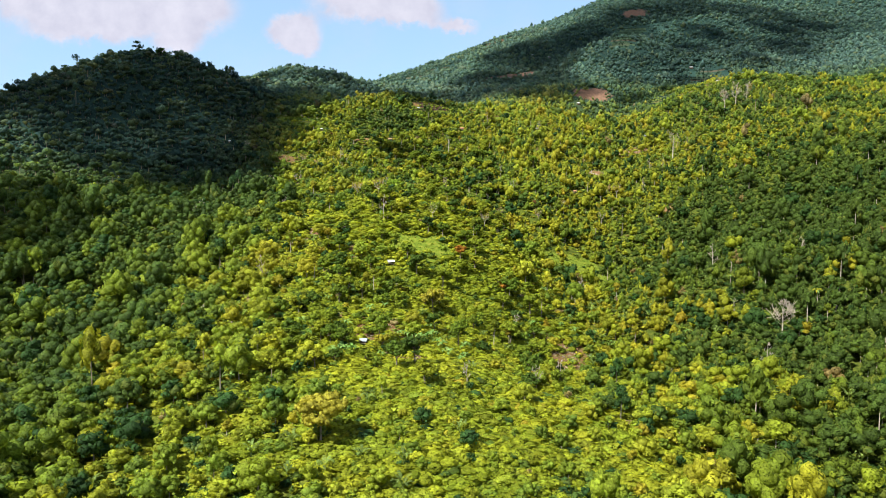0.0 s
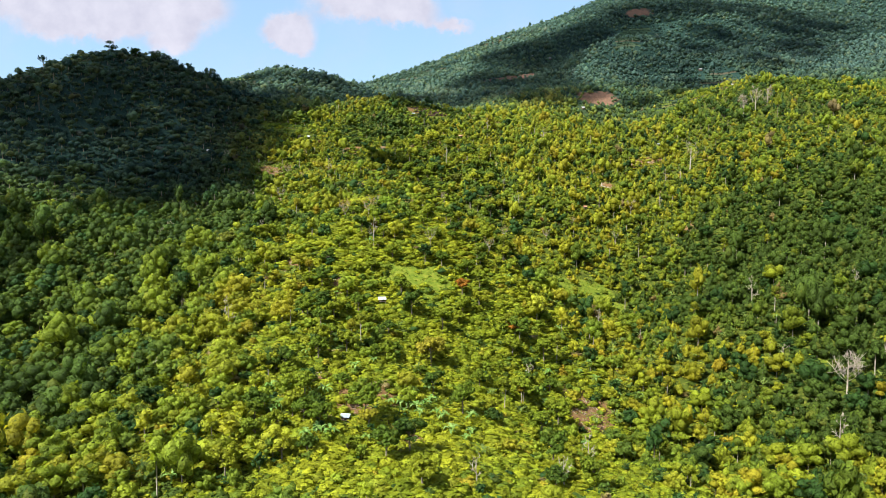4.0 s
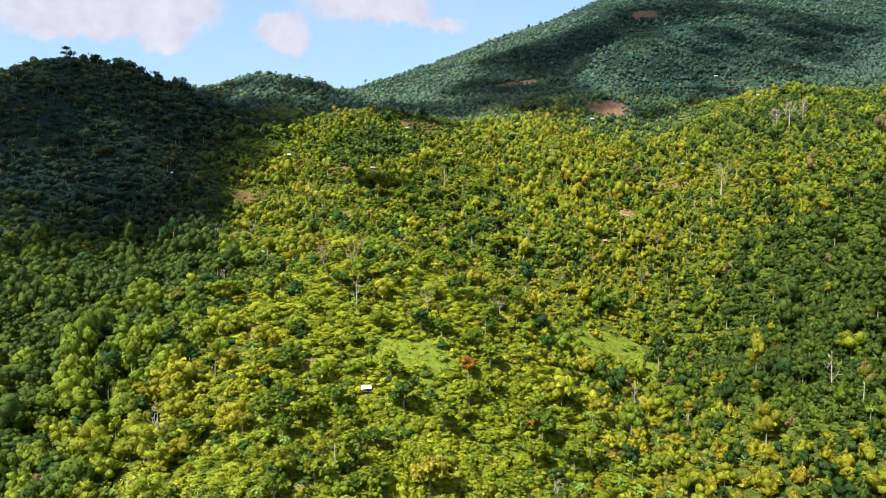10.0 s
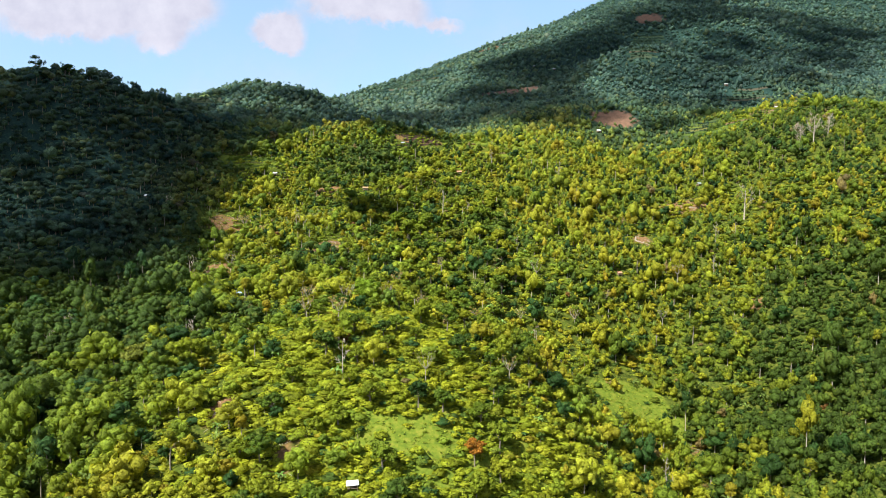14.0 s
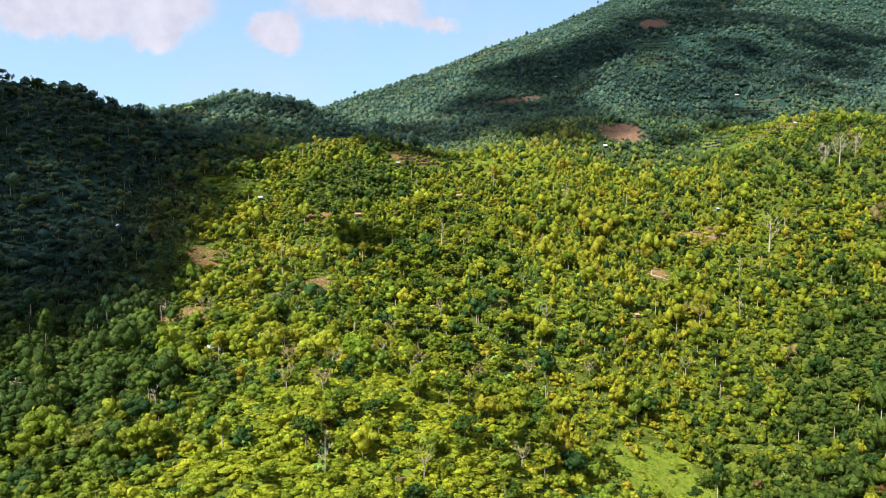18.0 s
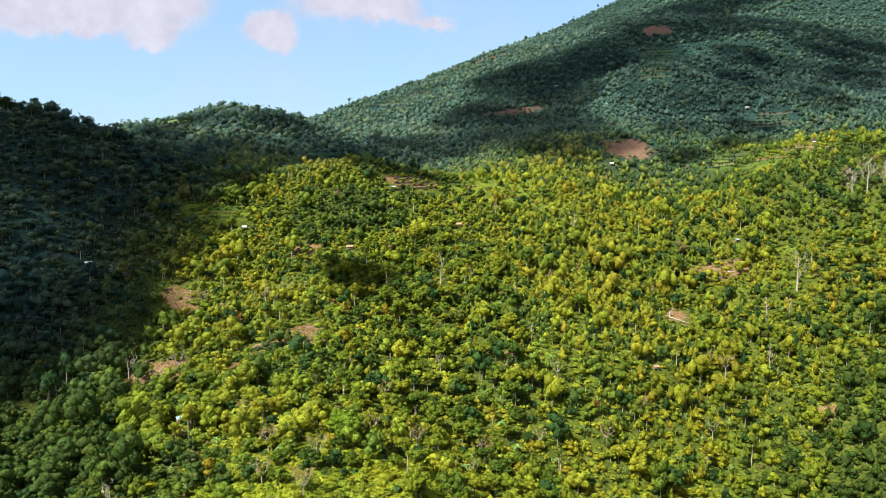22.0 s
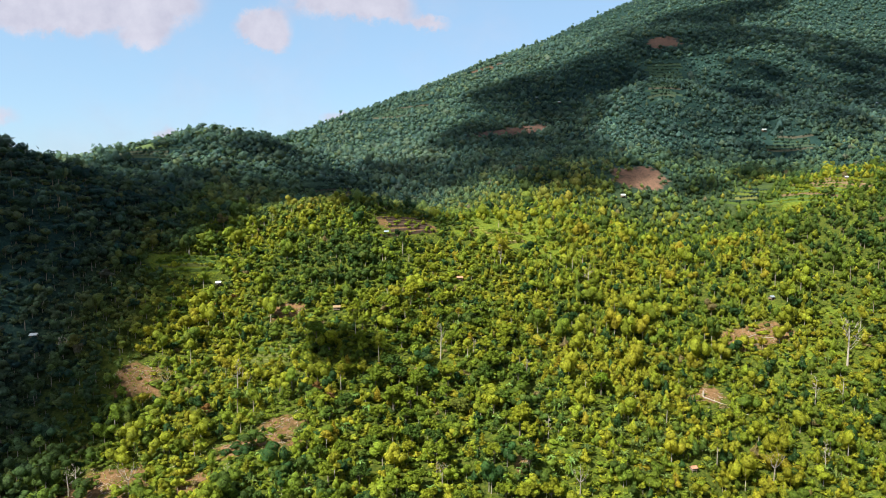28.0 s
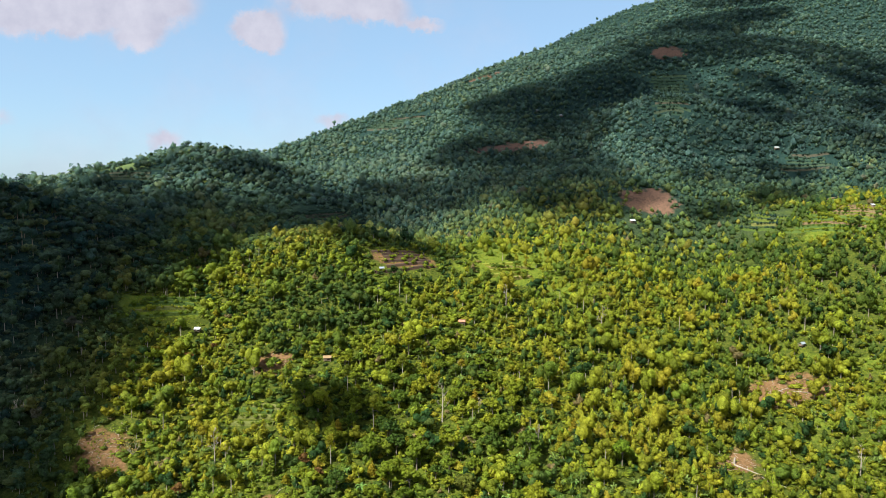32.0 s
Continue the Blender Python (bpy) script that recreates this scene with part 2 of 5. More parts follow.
# clearings: across, along, half width, half length, bare soil (1) or green lawn (0; more: with bushes)
CLEARINGS = [
    (52, 279, 6, 9, 1), (148, 549, 14, 8, 1), (112, 517, 9, 5, 1), (162, 763, 20, 14, 1), (91, 943, 42, 13, 1),
    (299, 1098, 18, 14, 1), (107, 1345, 26, 16, 1), (-42, 311, 5, 4, 1), (-13, 637, 17, 9, 1), (-53, 488, 5, 5, 1),
    (148, 453, 4, 3, 1), (-107, 465, 10, 8, 1), (-115, 522, 10, 6, 1), (-24, 222, 7, 4, 1), (-18, 236, 5, 4, 1),
    (79, 405, 18, 15, 0), (160, 530, 30, 15, 0.5), (186, 548, 16, 14, 0.5), (-11, 319, 14, 5, 0), (240, 664, 24, 9, 0), (-224, 810, 22, 14, 0), (-122, 597, 18, 7, 0),
    (46, 654, 32, 32, 0.2), (70, 622, 18, 14, 0.3),
    (-113, 515, 8.5, 7.5, 1), (-54, 484, 8.8, 10.2, 1), (31, 472, 5, 5.1, 1), (-102, 463, 10, 8.5, 1), (-65, 564, 6.2, 6.8, 1), (-74, 461, 6.2, 5.1, 1), (-20, 235, 7.5, 6.8, 1),
    (-63, 324, 5, 6, 1), (-40, 263, 3.8, 6.8, 1), (51, 277, 7.5, 13.6, 1), (-11, 211, 10, 6.8, 1), (-37, 238, 5, 5.1, 1), (-67, 477, 8.8, 5.1, 1), (96, 380, 3.8, 10.2, 1),
]


# terraced fields: label, across, along, width, steps, depth of a step, crop
FIELDS = [
    ("stepped fields of green crops and bare soil", 245, 668, 50, 9, 3.8, "mixed"), ("bare brown stepped field with low banks", -12, 637, 34, 6, 3.6, "brown"),
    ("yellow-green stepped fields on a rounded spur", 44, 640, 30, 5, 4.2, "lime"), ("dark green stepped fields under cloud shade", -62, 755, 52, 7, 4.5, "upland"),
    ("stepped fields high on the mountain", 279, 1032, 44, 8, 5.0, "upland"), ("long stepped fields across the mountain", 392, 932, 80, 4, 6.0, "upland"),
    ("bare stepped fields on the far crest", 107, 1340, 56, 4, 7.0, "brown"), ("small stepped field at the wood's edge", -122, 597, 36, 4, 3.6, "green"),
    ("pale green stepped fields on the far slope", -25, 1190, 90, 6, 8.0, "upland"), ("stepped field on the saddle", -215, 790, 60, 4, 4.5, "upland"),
    ("small stepped beds among clove trees", -66, 536, 16, 4, 3.2, "green"),
    ("stepped fields below the mountain hut", 312, 824, 40, 5, 4.5, "upland"), ("long banked fields of soil and young crops", 292, 722, 64, 7, 4.2, "mixed"),
    ("bright green stepped field below the wood", 222, 712, 30, 4, 4.0, "green"), ("narrow stepped fields climbing a spur", 226, 896, 34, 7, 4.6, "upland"),
]


# where huts, logs and lone trees stand free
SITES = [(-23, 304), (-25, 214), (-83, 423), (-162, 531), (-102, 584), (-43, 567), (16, 590), (91, 478), (166, 571), (143, 738), (299, 845), (-22, 624),
         (262, 668), (114, 514), (172, 520), (4, 528), (64, 502), (-4, 268), (8, 316), (128, 257), (110, 517)]


def masks(x, y):
    soil, lawn = np.zeros_like(x), np.zeros_like(x)
    x, y = x + 3.0 * smooth_noise(x, y, 9, 31) + 1.5 * smooth_noise(x, y, 3.5, 33), y + 1.6 * smooth_noise(x, y, 9, 32)
    for cx, cy, a, b, bare in CLEARINGS:
        k = np.exp(-0.7 * (((x - cx) / a) ** 4 + ((y - cy) / b) ** 4))
        if bare == 1:
            soil = np.maximum(soil, k)
        else:
            lawn = np.maximum(lawn, k * (1 - bare))
    return soil, lawn


def zone(x, y):
    """Shares of open scrub on the spur and of the clove groves."""
    mid = -26 + 34 * np.clip((400 - y) / 130, 0, 1)
    spur = np.exp(-((x - mid) / 54) ** 2) * np.clip((390 - y) / 60, 0, 1) * np.clip((y - 105) / 40, 0, 1)
    spur = np.maximum(spur, 0.8 * np.exp(-((x + 15) / 45) ** 2 - ((y - 372) / 40) ** 2))
    clove = np.clip((x - 30 + 0.25 * (y - 330)) / 60, 0, 1) * np.clip((1000 - y) / 300, 0.2, 1)
    clove = np.maximum(clove, 0.75 * np.clip((y - 430) / 60, 0, 1) * np.clip((x + 150) / 60, 0, 1) * np.clip((720 - y) / 80, 0, 1))
    return spur, clove


def mesh_of(name, verts, quads, mats, slots=None, smooth=False):
    """A mesh from arrays of corners and four-cornered faces."""
    me = bpy.data.meshes.new(name)
    verts, quads = np.asarray(verts, np.float32), np.asarray(quads, np.int32)
    me.vertices.add(len(verts))
    me.vertices.foreach_set("co", verts.ravel())
    me.loops.add(quads.size)
    me.loops.foreach_set("vertex_index", quads.ravel())
    me.polygons.add(len(quads))
    me.polygons.foreach_set("loop_start", np.arange(len(quads), dtype=np.int32) * 4)
    if slots is not None:
        me.polygons.foreach_set("material_index", np.asarray(slots, np.int32))
    me.polygons.foreach_set("use_smooth", np.full(len(quads), smooth))
    for m in mats:
        me.materials.append(m)
    me.update(calc_edges=True)
    return me


def axis(*legs):
    """Stations along one side of the ground: (from, to, step) one after another."""
    s = []
    for a, b, d in legs:
        s += list(np.arange(a, b, d))
    return np.array(s + [legs[-1][1]], float)


def build_ground():
    xs = axis((-4800, -1000, 150), (-1000, -360, 16), (-360, 420, 6.5), (420, 1000, 16), (1000, 4800, 150))
    ys = axis((-4000, -200, 150), (-200, 120, 14), (120, 900, 6.5), (900, 1750, 11), (1750, 5500, 150))
    gx, gy = np.meshgrid(xs, ys)
    gx, gy = gx.ravel(), gy.ravel()
    nx, ny = len(xs), len(ys)
    i = (np.arange(ny - 1)[:, None] * nx + np.arange(nx - 1)[None]).ravel()
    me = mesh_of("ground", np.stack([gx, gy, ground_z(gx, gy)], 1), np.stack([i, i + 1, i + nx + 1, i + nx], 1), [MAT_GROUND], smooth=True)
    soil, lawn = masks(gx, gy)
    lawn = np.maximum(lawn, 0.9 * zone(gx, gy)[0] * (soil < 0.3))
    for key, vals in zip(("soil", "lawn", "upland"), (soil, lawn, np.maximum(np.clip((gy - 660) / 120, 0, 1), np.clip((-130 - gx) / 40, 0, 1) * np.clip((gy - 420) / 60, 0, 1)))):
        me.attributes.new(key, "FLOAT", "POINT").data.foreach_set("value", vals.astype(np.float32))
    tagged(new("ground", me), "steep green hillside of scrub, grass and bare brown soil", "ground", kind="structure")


build_ground()

# ---------------------------------------------------------------- plants


def unit(v):
    return v / np.maximum(np.linalg.norm(v, axis=-1, keepdims=True), 1e-6)


def leaf_cards(r, lobes, count, size, lift=0.35, shell=(0.86, 1.10)):
    """Small bent leaf sprays over the shells of several lobes (x, y, z, rx, ry, rz)."""
    lobes = np.array(lobes, float)
    area = lobes[:, 3] * lobes[:, 4] + lobes[:, 3] * lobes[:, 5]
    pick = r.choice(len(lobes), count, p=area / area.sum())
    d = unit(r.normal(size=(count, 3)) + (0, 0, lift))
    c = lobes[pick, :3] + lobes[pick, 3:] * d * r.uniform(shell[0], shell[1], (count, 1))
    nrm = unit(d * 0.9 + r.normal(size=(count, 3)) * 0.62 + (0, 0, 0.35))
    t = unit(np.cross(nrm, r.normal(size=(count, 3))))
    bt = np.cross(nrm, t)
    s = size * r.uniform(0.6, 1.35, (count, 1))
    droop = nrm * s * r.uniform(-0.05, 0.35, (count, 1))
    v = np.stack([c + t * s * 0.62 - droop, c + bt * s * 0.42, c - t * s * 0.62 - droop, c - bt * s * 0.42], 1).reshape(-1, 3)
    return v, np.arange(count * 4).reshape(-1, 4)


def ball(n):
    """A sphere of square faces, n to a cube's edge."""
    v, q, seen = [], [], {}
    for face in range(6):
        a, s = face // 2, 1 if face % 2 else -1
        ids = []
        for i in range(n + 1):
            for j in range(n + 1):
                p = [0, 0, 0]
                p[a], p[(a + 1) % 3], p[(a + 2) % 3] = s, 2 * i / n - 1, 2 * j / n - 1
                key = tuple(round(c, 3) for c in p)
                if key not in seen:
                    seen[key] = len(v)
                    v.append(p)
                ids.append(seen[key])
        for i in range(n):
            for j in range(n):
                k = [ids[i * (n + 1) + j], ids[(i + 1) * (n + 1) + j], ids[(i + 1) * (n + 1) + j + 1], ids[i * (n + 1) + j + 1]]
                q.append(k if s > 0 else k[::-1])
    return unit(np.array(v, float)), np.array(q)


def gem():
    """Twelve rhombs: the roundest coarse ball of four-cornered faces."""
    c = [(a, b, d) for a in (-1, 1) for b in (-1, 1) for d in (-1, 1)]
    tips = [(s * 2 * (k == 0), s * 2 * (k == 1), s * 2 * (k == 2)) for k in range(3) for s in (-1, 1)]
    v, q = np.array(c + tips, float), []
    for i in range(8):
        for j in range(i + 1, 8):
            if np.abs(v[i] - v[j]).sum() == 2:
                mid = (v[i] + v[j]) / 2
                t = [k for k in range(8, 14) if v[k] @ mid > 1.5]
                f = [i, t[0], j, t[1]]
                out = np.cross(v[f[1]] - v[f[0]], v[f[2]] - v[f[0]]) @ mid
                q.append(f if out > 0 else f[::-1])
    return unit(v) * np.where(np.arange(14) < 8, 0.96, 1.04)[:, None], np.array(q)


def kite():
    """Six kites: a coarse crown that stands on a point."""
    v, q = ball(1)
    a, b = unit(np.array((1.0, -1.0, 0.0))), unit(np.array((1.0, 1.0, 1.0)))
    return v @ np.stack([a, np.cross(b, a), b], 1), q


BALLS = {0: kite(), 1: gem(), 2: ball(2)}


def lumps(r, lobes, n=2, k=0.92, uneven=0.16):
    """The leafy masses of a crown: an uneven ball for each lobe."""
    bv, bq = BALLS[n]
    v, q = [], []
    for i, (x, y, z, a, b, c) in enumerate(lobes):
        v.append(bv * (a * k, b * k, c * k) * (1 + r.uniform(-uneven, uneven, (len(bv), 1))) + (x, y, z))
        q.append(bq + len(bv) * i)
    return np.concatenate(v), np.concatenate(q)


def clumps(r, lobes, each, small=(0.34, 0.52)):
    """Breaks the lobes of a crown into smaller clumps over their upper sides, round a shrunken core."""
    out = [(x, y, z, a * 0.72, b * 0.72, c * 0.72) for x, y, z, a, b, c in lobes]
    for x, y, z, a, b, c in lobes:
        turn = r.uniform(0, 6.28)
        for k in range(each):
            t, up = turn + 2.4 * k, r.uniform(-0.25, 0.95)
            flat = math.sqrt(max(0.0, 1 - up * up))
            s = r.uniform(*small)
            out.append((x + 0.72 * a * flat * math.cos(t), y + 0.72 * b * flat * math.sin(t), z + 0.72 * c * up, a * s, b * s, c * s * r.uniform(0.7, 1.0)))
    return out


def tube(points, radii, sides=6):
    """A tapered limb through points."""
    points = np.array(points, float)
    v, q = [], []
    for i, (p, rad) in enumerate(zip(points, radii)):
        d = unit(points[min(i + 1, len(points) - 1)] - points[max(i - 1, 0)])
        a = unit(np.cross(d, (0.3, 1, 0.1)))
        b = np.cross(d, a)
        for k in range(sides):
            w = 2 * math.pi * k / sides
            v.append(p + rad * (math.cos(w) * a + math.sin(w) * b))
        if i:
            for k in range(sides):
                k2 = (k + 1) % sides
                q.append(((i - 1) * sides + k, (i - 1) * sides + k2, i * sides + k2, i * sides + k))
    return np.array(v), np.array(q)


def join(*pieces):
    v, q, n = [], [], 0
    for a, b in pieces:
        v.append(a), q.append(np.asarray(b) + n)
        n += len(a)
    return np.concatenate(v), np.concatenate(q)


def lobes_round(r, height, spread, count):
    """Lobes of a broad crown round the limbs' ends."""
    out = [(0, 0, height * 0.72, spread * 0.55, spread * 0.55, height * 0.22)]
    for k in range(count):
        a = 2 * math.pi * (k + r.uniform(-0.3, 0.3)) / count
        d = spread * r.uniform(0.42, 0.68)
        s = spread * r.uniform(0.30, 0.46)
        out.append((d * math.cos(a), d * math.sin(a), height * r.uniform(0.48, 0.80), s, s, s * r.uniform(0.7, 1.0)))
    return out


def lobes_cone(r, height, spread):
    out = []
    for k in range(5):
        f = k / 4
        s = spread * (1.0 - 0.72 * f) * r.uniform(0.85, 1.1)
        out.append((r.uniform(-0.12, 0.12) * spread, r.uniform(-0.12, 0.12) * spread, height * (0.30 + 0.62 * f), s, s, height * 0.15))
    return out


def limbs(r, height, lobes, girth):
    """Trunk with a limb to each lobe."""
    sway = r.uniform(-0.25, 0.25, 2)
    top = np.array((sway[0], sway[1], height * 0.62))
    parts = [tube([(0, 0, -0.6), (0, 0, height * 0.2), top * (0.6, 0.6, 0.7), top], [girth * 1.25, girth, girth * 0.8, girth * 0.45])]
    for x, y, z, *_ in lobes[1:]:
        a = top * (0.6, 0.6, r.uniform(0.55, 0.9))
        e = np.array((x, y, z))
        parts.append(tube([a, (a + e) / 2 + (0, 0, -0.2), e], [girth * 0.5, girth * 0.36, girth * 0.14], 5))
    return join(*parts)


def part(name, me, parent, label=""):
    ob = new(name, me)
    ob.parent = parent
    return tagged(ob, label) if label else ob


def plant(name, label, category, trunk, crown, group=""):
    root = new(name)
    root.empty_display_size = 0.5
    tagged(root, label, category, group)
    if trunk:
        part("trunk", trunk, root)
    if crown:
        part("crown", crown, root)
    return root


def broad_tree(seed, height, spread, count, leaf, mats, label, group="", name="broadleaf_tree", lobes=7, girth=0.2):
    r = np.random.RandomState(seed)
    lo = lobes_round(r, height, spread, lobes)
    fine = clumps(r, lo, 5 if count > 400 else 4)
    crown = mesh_of("crown", *join(leaf_cards(r, fine, count, leaf), lumps(r, fine, 1, 0.9, 0.26)), [mats[0]], smooth=True)
    v, q = limbs(r, height, lo, girth)
    return plant(name, label, "tree", mesh_of("trunk", v, q, [mats[1]], smooth=True), crown, group)


def cone_tree(seed, height, spread, count, leaf, mats, label, group=""):
    r = np.random.RandomState(seed)
    lo = lobes_cone(r, height, spread)
    crown = mesh_of("crown", *join(leaf_cards(r, lo, count, leaf, 0.2), lumps(r, clumps(r, lo, 4), 1, 0.92, 0.24)), [mats[0]], smooth=True)
    v, q = tube([(0, 0, -0.6), (0, 0, height * 0.4), (0.05, 0, height * 0.85)], [0.13, 0.10, 0.03])
    return plant("clove_tree", label, "tree", mesh_of("trunk", v, q, [mats[1]], smooth=True), crown, group)


def banana(seed, label, group):
    r = np.random.RandomState(seed)
    root = new("banana_plant")
    tagged(root, label, "plant", group)
    v, q = tube([(0, 0, -0.4), (0.05, 0, 1.2), (0.0, 0.05, 2.4)], [0.20, 0.16, 0.10])
    part("stem", mesh_of("stem", v, q, [MAT_BANANA], smooth=True), root)
    n = 8
    for k in range(n):
        a = 2 * math.pi * (k + r.uniform(-0.25, 0.25)) / n
        length, w, rise = r.uniform(1.9, 2.7), r.uniform(0.30, 0.42), r.uniform(0.5, 1.5)
        out, side = np.array((math.cos(a), math.sin(a), 0)), np.array((-math.sin(a), math.cos(a), 0))
        rows = []
        for f in np.linspace(0, 1, 6):
            mid = np.array((0, 0, 2.2)) + out * length * f * (1 - 0.12 * f) + np.array((0, 0, rise * math.sin(f * 2.2) - 0.9 * f * f))
            ww = w * math.sin(math.pi * min(1, 0.12 + f * 0.88)) + 0.03
            rows += [mid - side * ww + (0, 0, 0.12 * ww), mid - (0, 0, 0.05), mid + side * ww + (0, 0, 0.12 * ww)]
        qs = []
        for i in range(5):
            for j in range(2):
                qs.append((i * 3 + j, i * 3 + j + 1, i * 3 + j + 4, i * 3 + j + 3))
        part("leaf", mesh_of("leaf", rows, qs, [MAT_BANANA], smooth=True), root)
    return root


def bare_tree(seed, height, spread, girth, label, name="dead_tree", twigs=3, limbs_of=9):
    """A leafless tree: trunk, forked limbs and twigs."""
    r = np.random.RandomState(seed)
    root = new(name)
    tagged(root, label, "dead tree")
    top = np.array((r.uniform(-0.4, 0.4), r.uniform(-0.4, 0.4), height))
    v, q = tube([(0, 0, -0.8), (0.1, 0, height * 0.3), top * (0.6, 0.6, 0.65), top], [girth * 1.2, girth, girth * 0.65, girth * 0.12], 7)
    part("trunk", mesh_of("trunk", v, q, [MAT_PALE], smooth=True), root)
    for k in range(limbs_of):
        f = 0.36 + 0.60 * k / (limbs_of - 1)
        a = r.uniform(0, 2 * math.pi)
        st = np.array((0.1, 0, 0)) * (1 - f) + top * (0.6, 0.6, 1) * (f, f, f)
        ln = spread * (1.15 - 0.7 * f) * r.uniform(0.8, 1.2)
        e = st + (ln * math.cos(a), ln * math.sin(a), ln * r.uniform(0.7, 1.3))
        m1 = (st + e) / 2 + (0, 0, -0.12 * ln)
        pieces = [tube([st, m1, e], [girth * 0.42 * (1.1 - f), girth * 0.28 * (1.1 - f), 0.025], 5)]
        for _ in range(twigs):
            s2 = m1 + (e - m1) * r.uniform(0, 0.8)
            e2 = s2 + r.normal(size=3) * ln * 0.22 + (0, 0, ln * 0.28)
            pieces.append(tube([s2, (s2 + e2) / 2, e2], [0.08, 0.055, 0.03], 4))
        v, q = join(*pieces)
        part("limb", mesh_of("limb", v, q, [MAT_PALE], smooth=True), root)
    return root


# ---------------------------------------------------------------- what grows where


def scatter(x0, x1, y0, y1, step, seed, weeds=0.95, low=False):
    r = np.random.RandomState(seed)
    gx, gy = np.meshgrid(np.arange(x0, x1, step), np.arange(y0, y1, step))
    x = gx.ravel() + r.uniform(-0.48, 0.48, gx.size) * step
    y = gy.ravel() + r.uniform(-0.48, 0.48, gx.size) * step
    soil, lawn = masks(x, y)
    # the fan of ground inside the camera's view, a little wider
    fan = np.abs(x - 8) < 45 + 0.68 * np.maximum(y, 0)
    for hx, hy in SITES:
        fan &= (np.abs(x - hx) > (1.9 if low else 4.0)) | (y - hy > (1.7 if low else 3.0)) | (y - hy < (-2.2 if low else -9.0))
    for _, hx, hy, wd, st, dp, _ in FIELDS:
        inside = (np.abs(x - hx) < 0.5 * wd) & (y - hy < 0.48 * st * dp) & (y - hy > -0.48 * st * dp - 4.0)
        fan &= ~(inside & (r.uniform(size=x.size) < 0.95))
    ok = fan & (r.uniform(size=x.size) > np.maximum(weeds * soil, 0.99 * lawn))
    return x[ok], y[ok], r


PALETTE = np.array([(0.056, 0.090, 0.016), (0.120, 0.164, 0.016), (0.184, 0.222, 0.016), (0.224, 0.238, 0.016),
                    (0.256, 0.238, 0.016), (0.288, 0.206, 0.018), (0.032, 0.068, 0.016), (0.19, 0.145, 0.06)])


# stands of darker wood, a few of them shade painted into the tint: across, along, radius, how much darker
DARK_SHADED_STANDS = [(-50, 606, 26, 2.0), (-20, 596, 20, 1.8), (-32, 545, 24, 1.5), (20, 560, 16, 0.9), (75, 600, 14, 0.9), (40, 500, 14, 0.8), (118, 500, 14, 0.8), (-60, 440, 20, 1.0), (-70, 552, 14, 1.0), (193, 681, 30, 1.5), (226, 604, 24, 2.0), (115, 570, 16, 0.8), (-74, 385, 18, 1.4),
               (140, 425, 40, 1.4), (172, 446, 26, 1.8), (-92, 405, 26, 1.2), (180, 364, 36, 1.4), (-111, 257, 34, 2.0), (0, 335, 9, 1.6), (66, 508, 8, 1.6), (-40, 446, 14, 1.2),
               (-15, 640, 30, 1.5), (28, 298, 15, 0.8), (140, 286, 26, 1.6), (-44, 592, 18, 1.4), (-125, 655, 40, 1.5), (-130, 400, 24, 1.4)]
# groves of yellow-topped trees: across, along, radius, share
GROVES = [(221, 522, 44, 0.25), (88, 290, 26, 0.25), (48, 335, 34, 0.20), (45, 420, 42, 0.22), (156, 566, 36, 0.20), (107, 486, 48, 0.15), (-122, 550, 22, 0.45), (86, 572, 48, 0.25), (115, 612, 34, 0.25), (-95, 470, 24, 0.25), (-75, 290, 26, 0.45)]


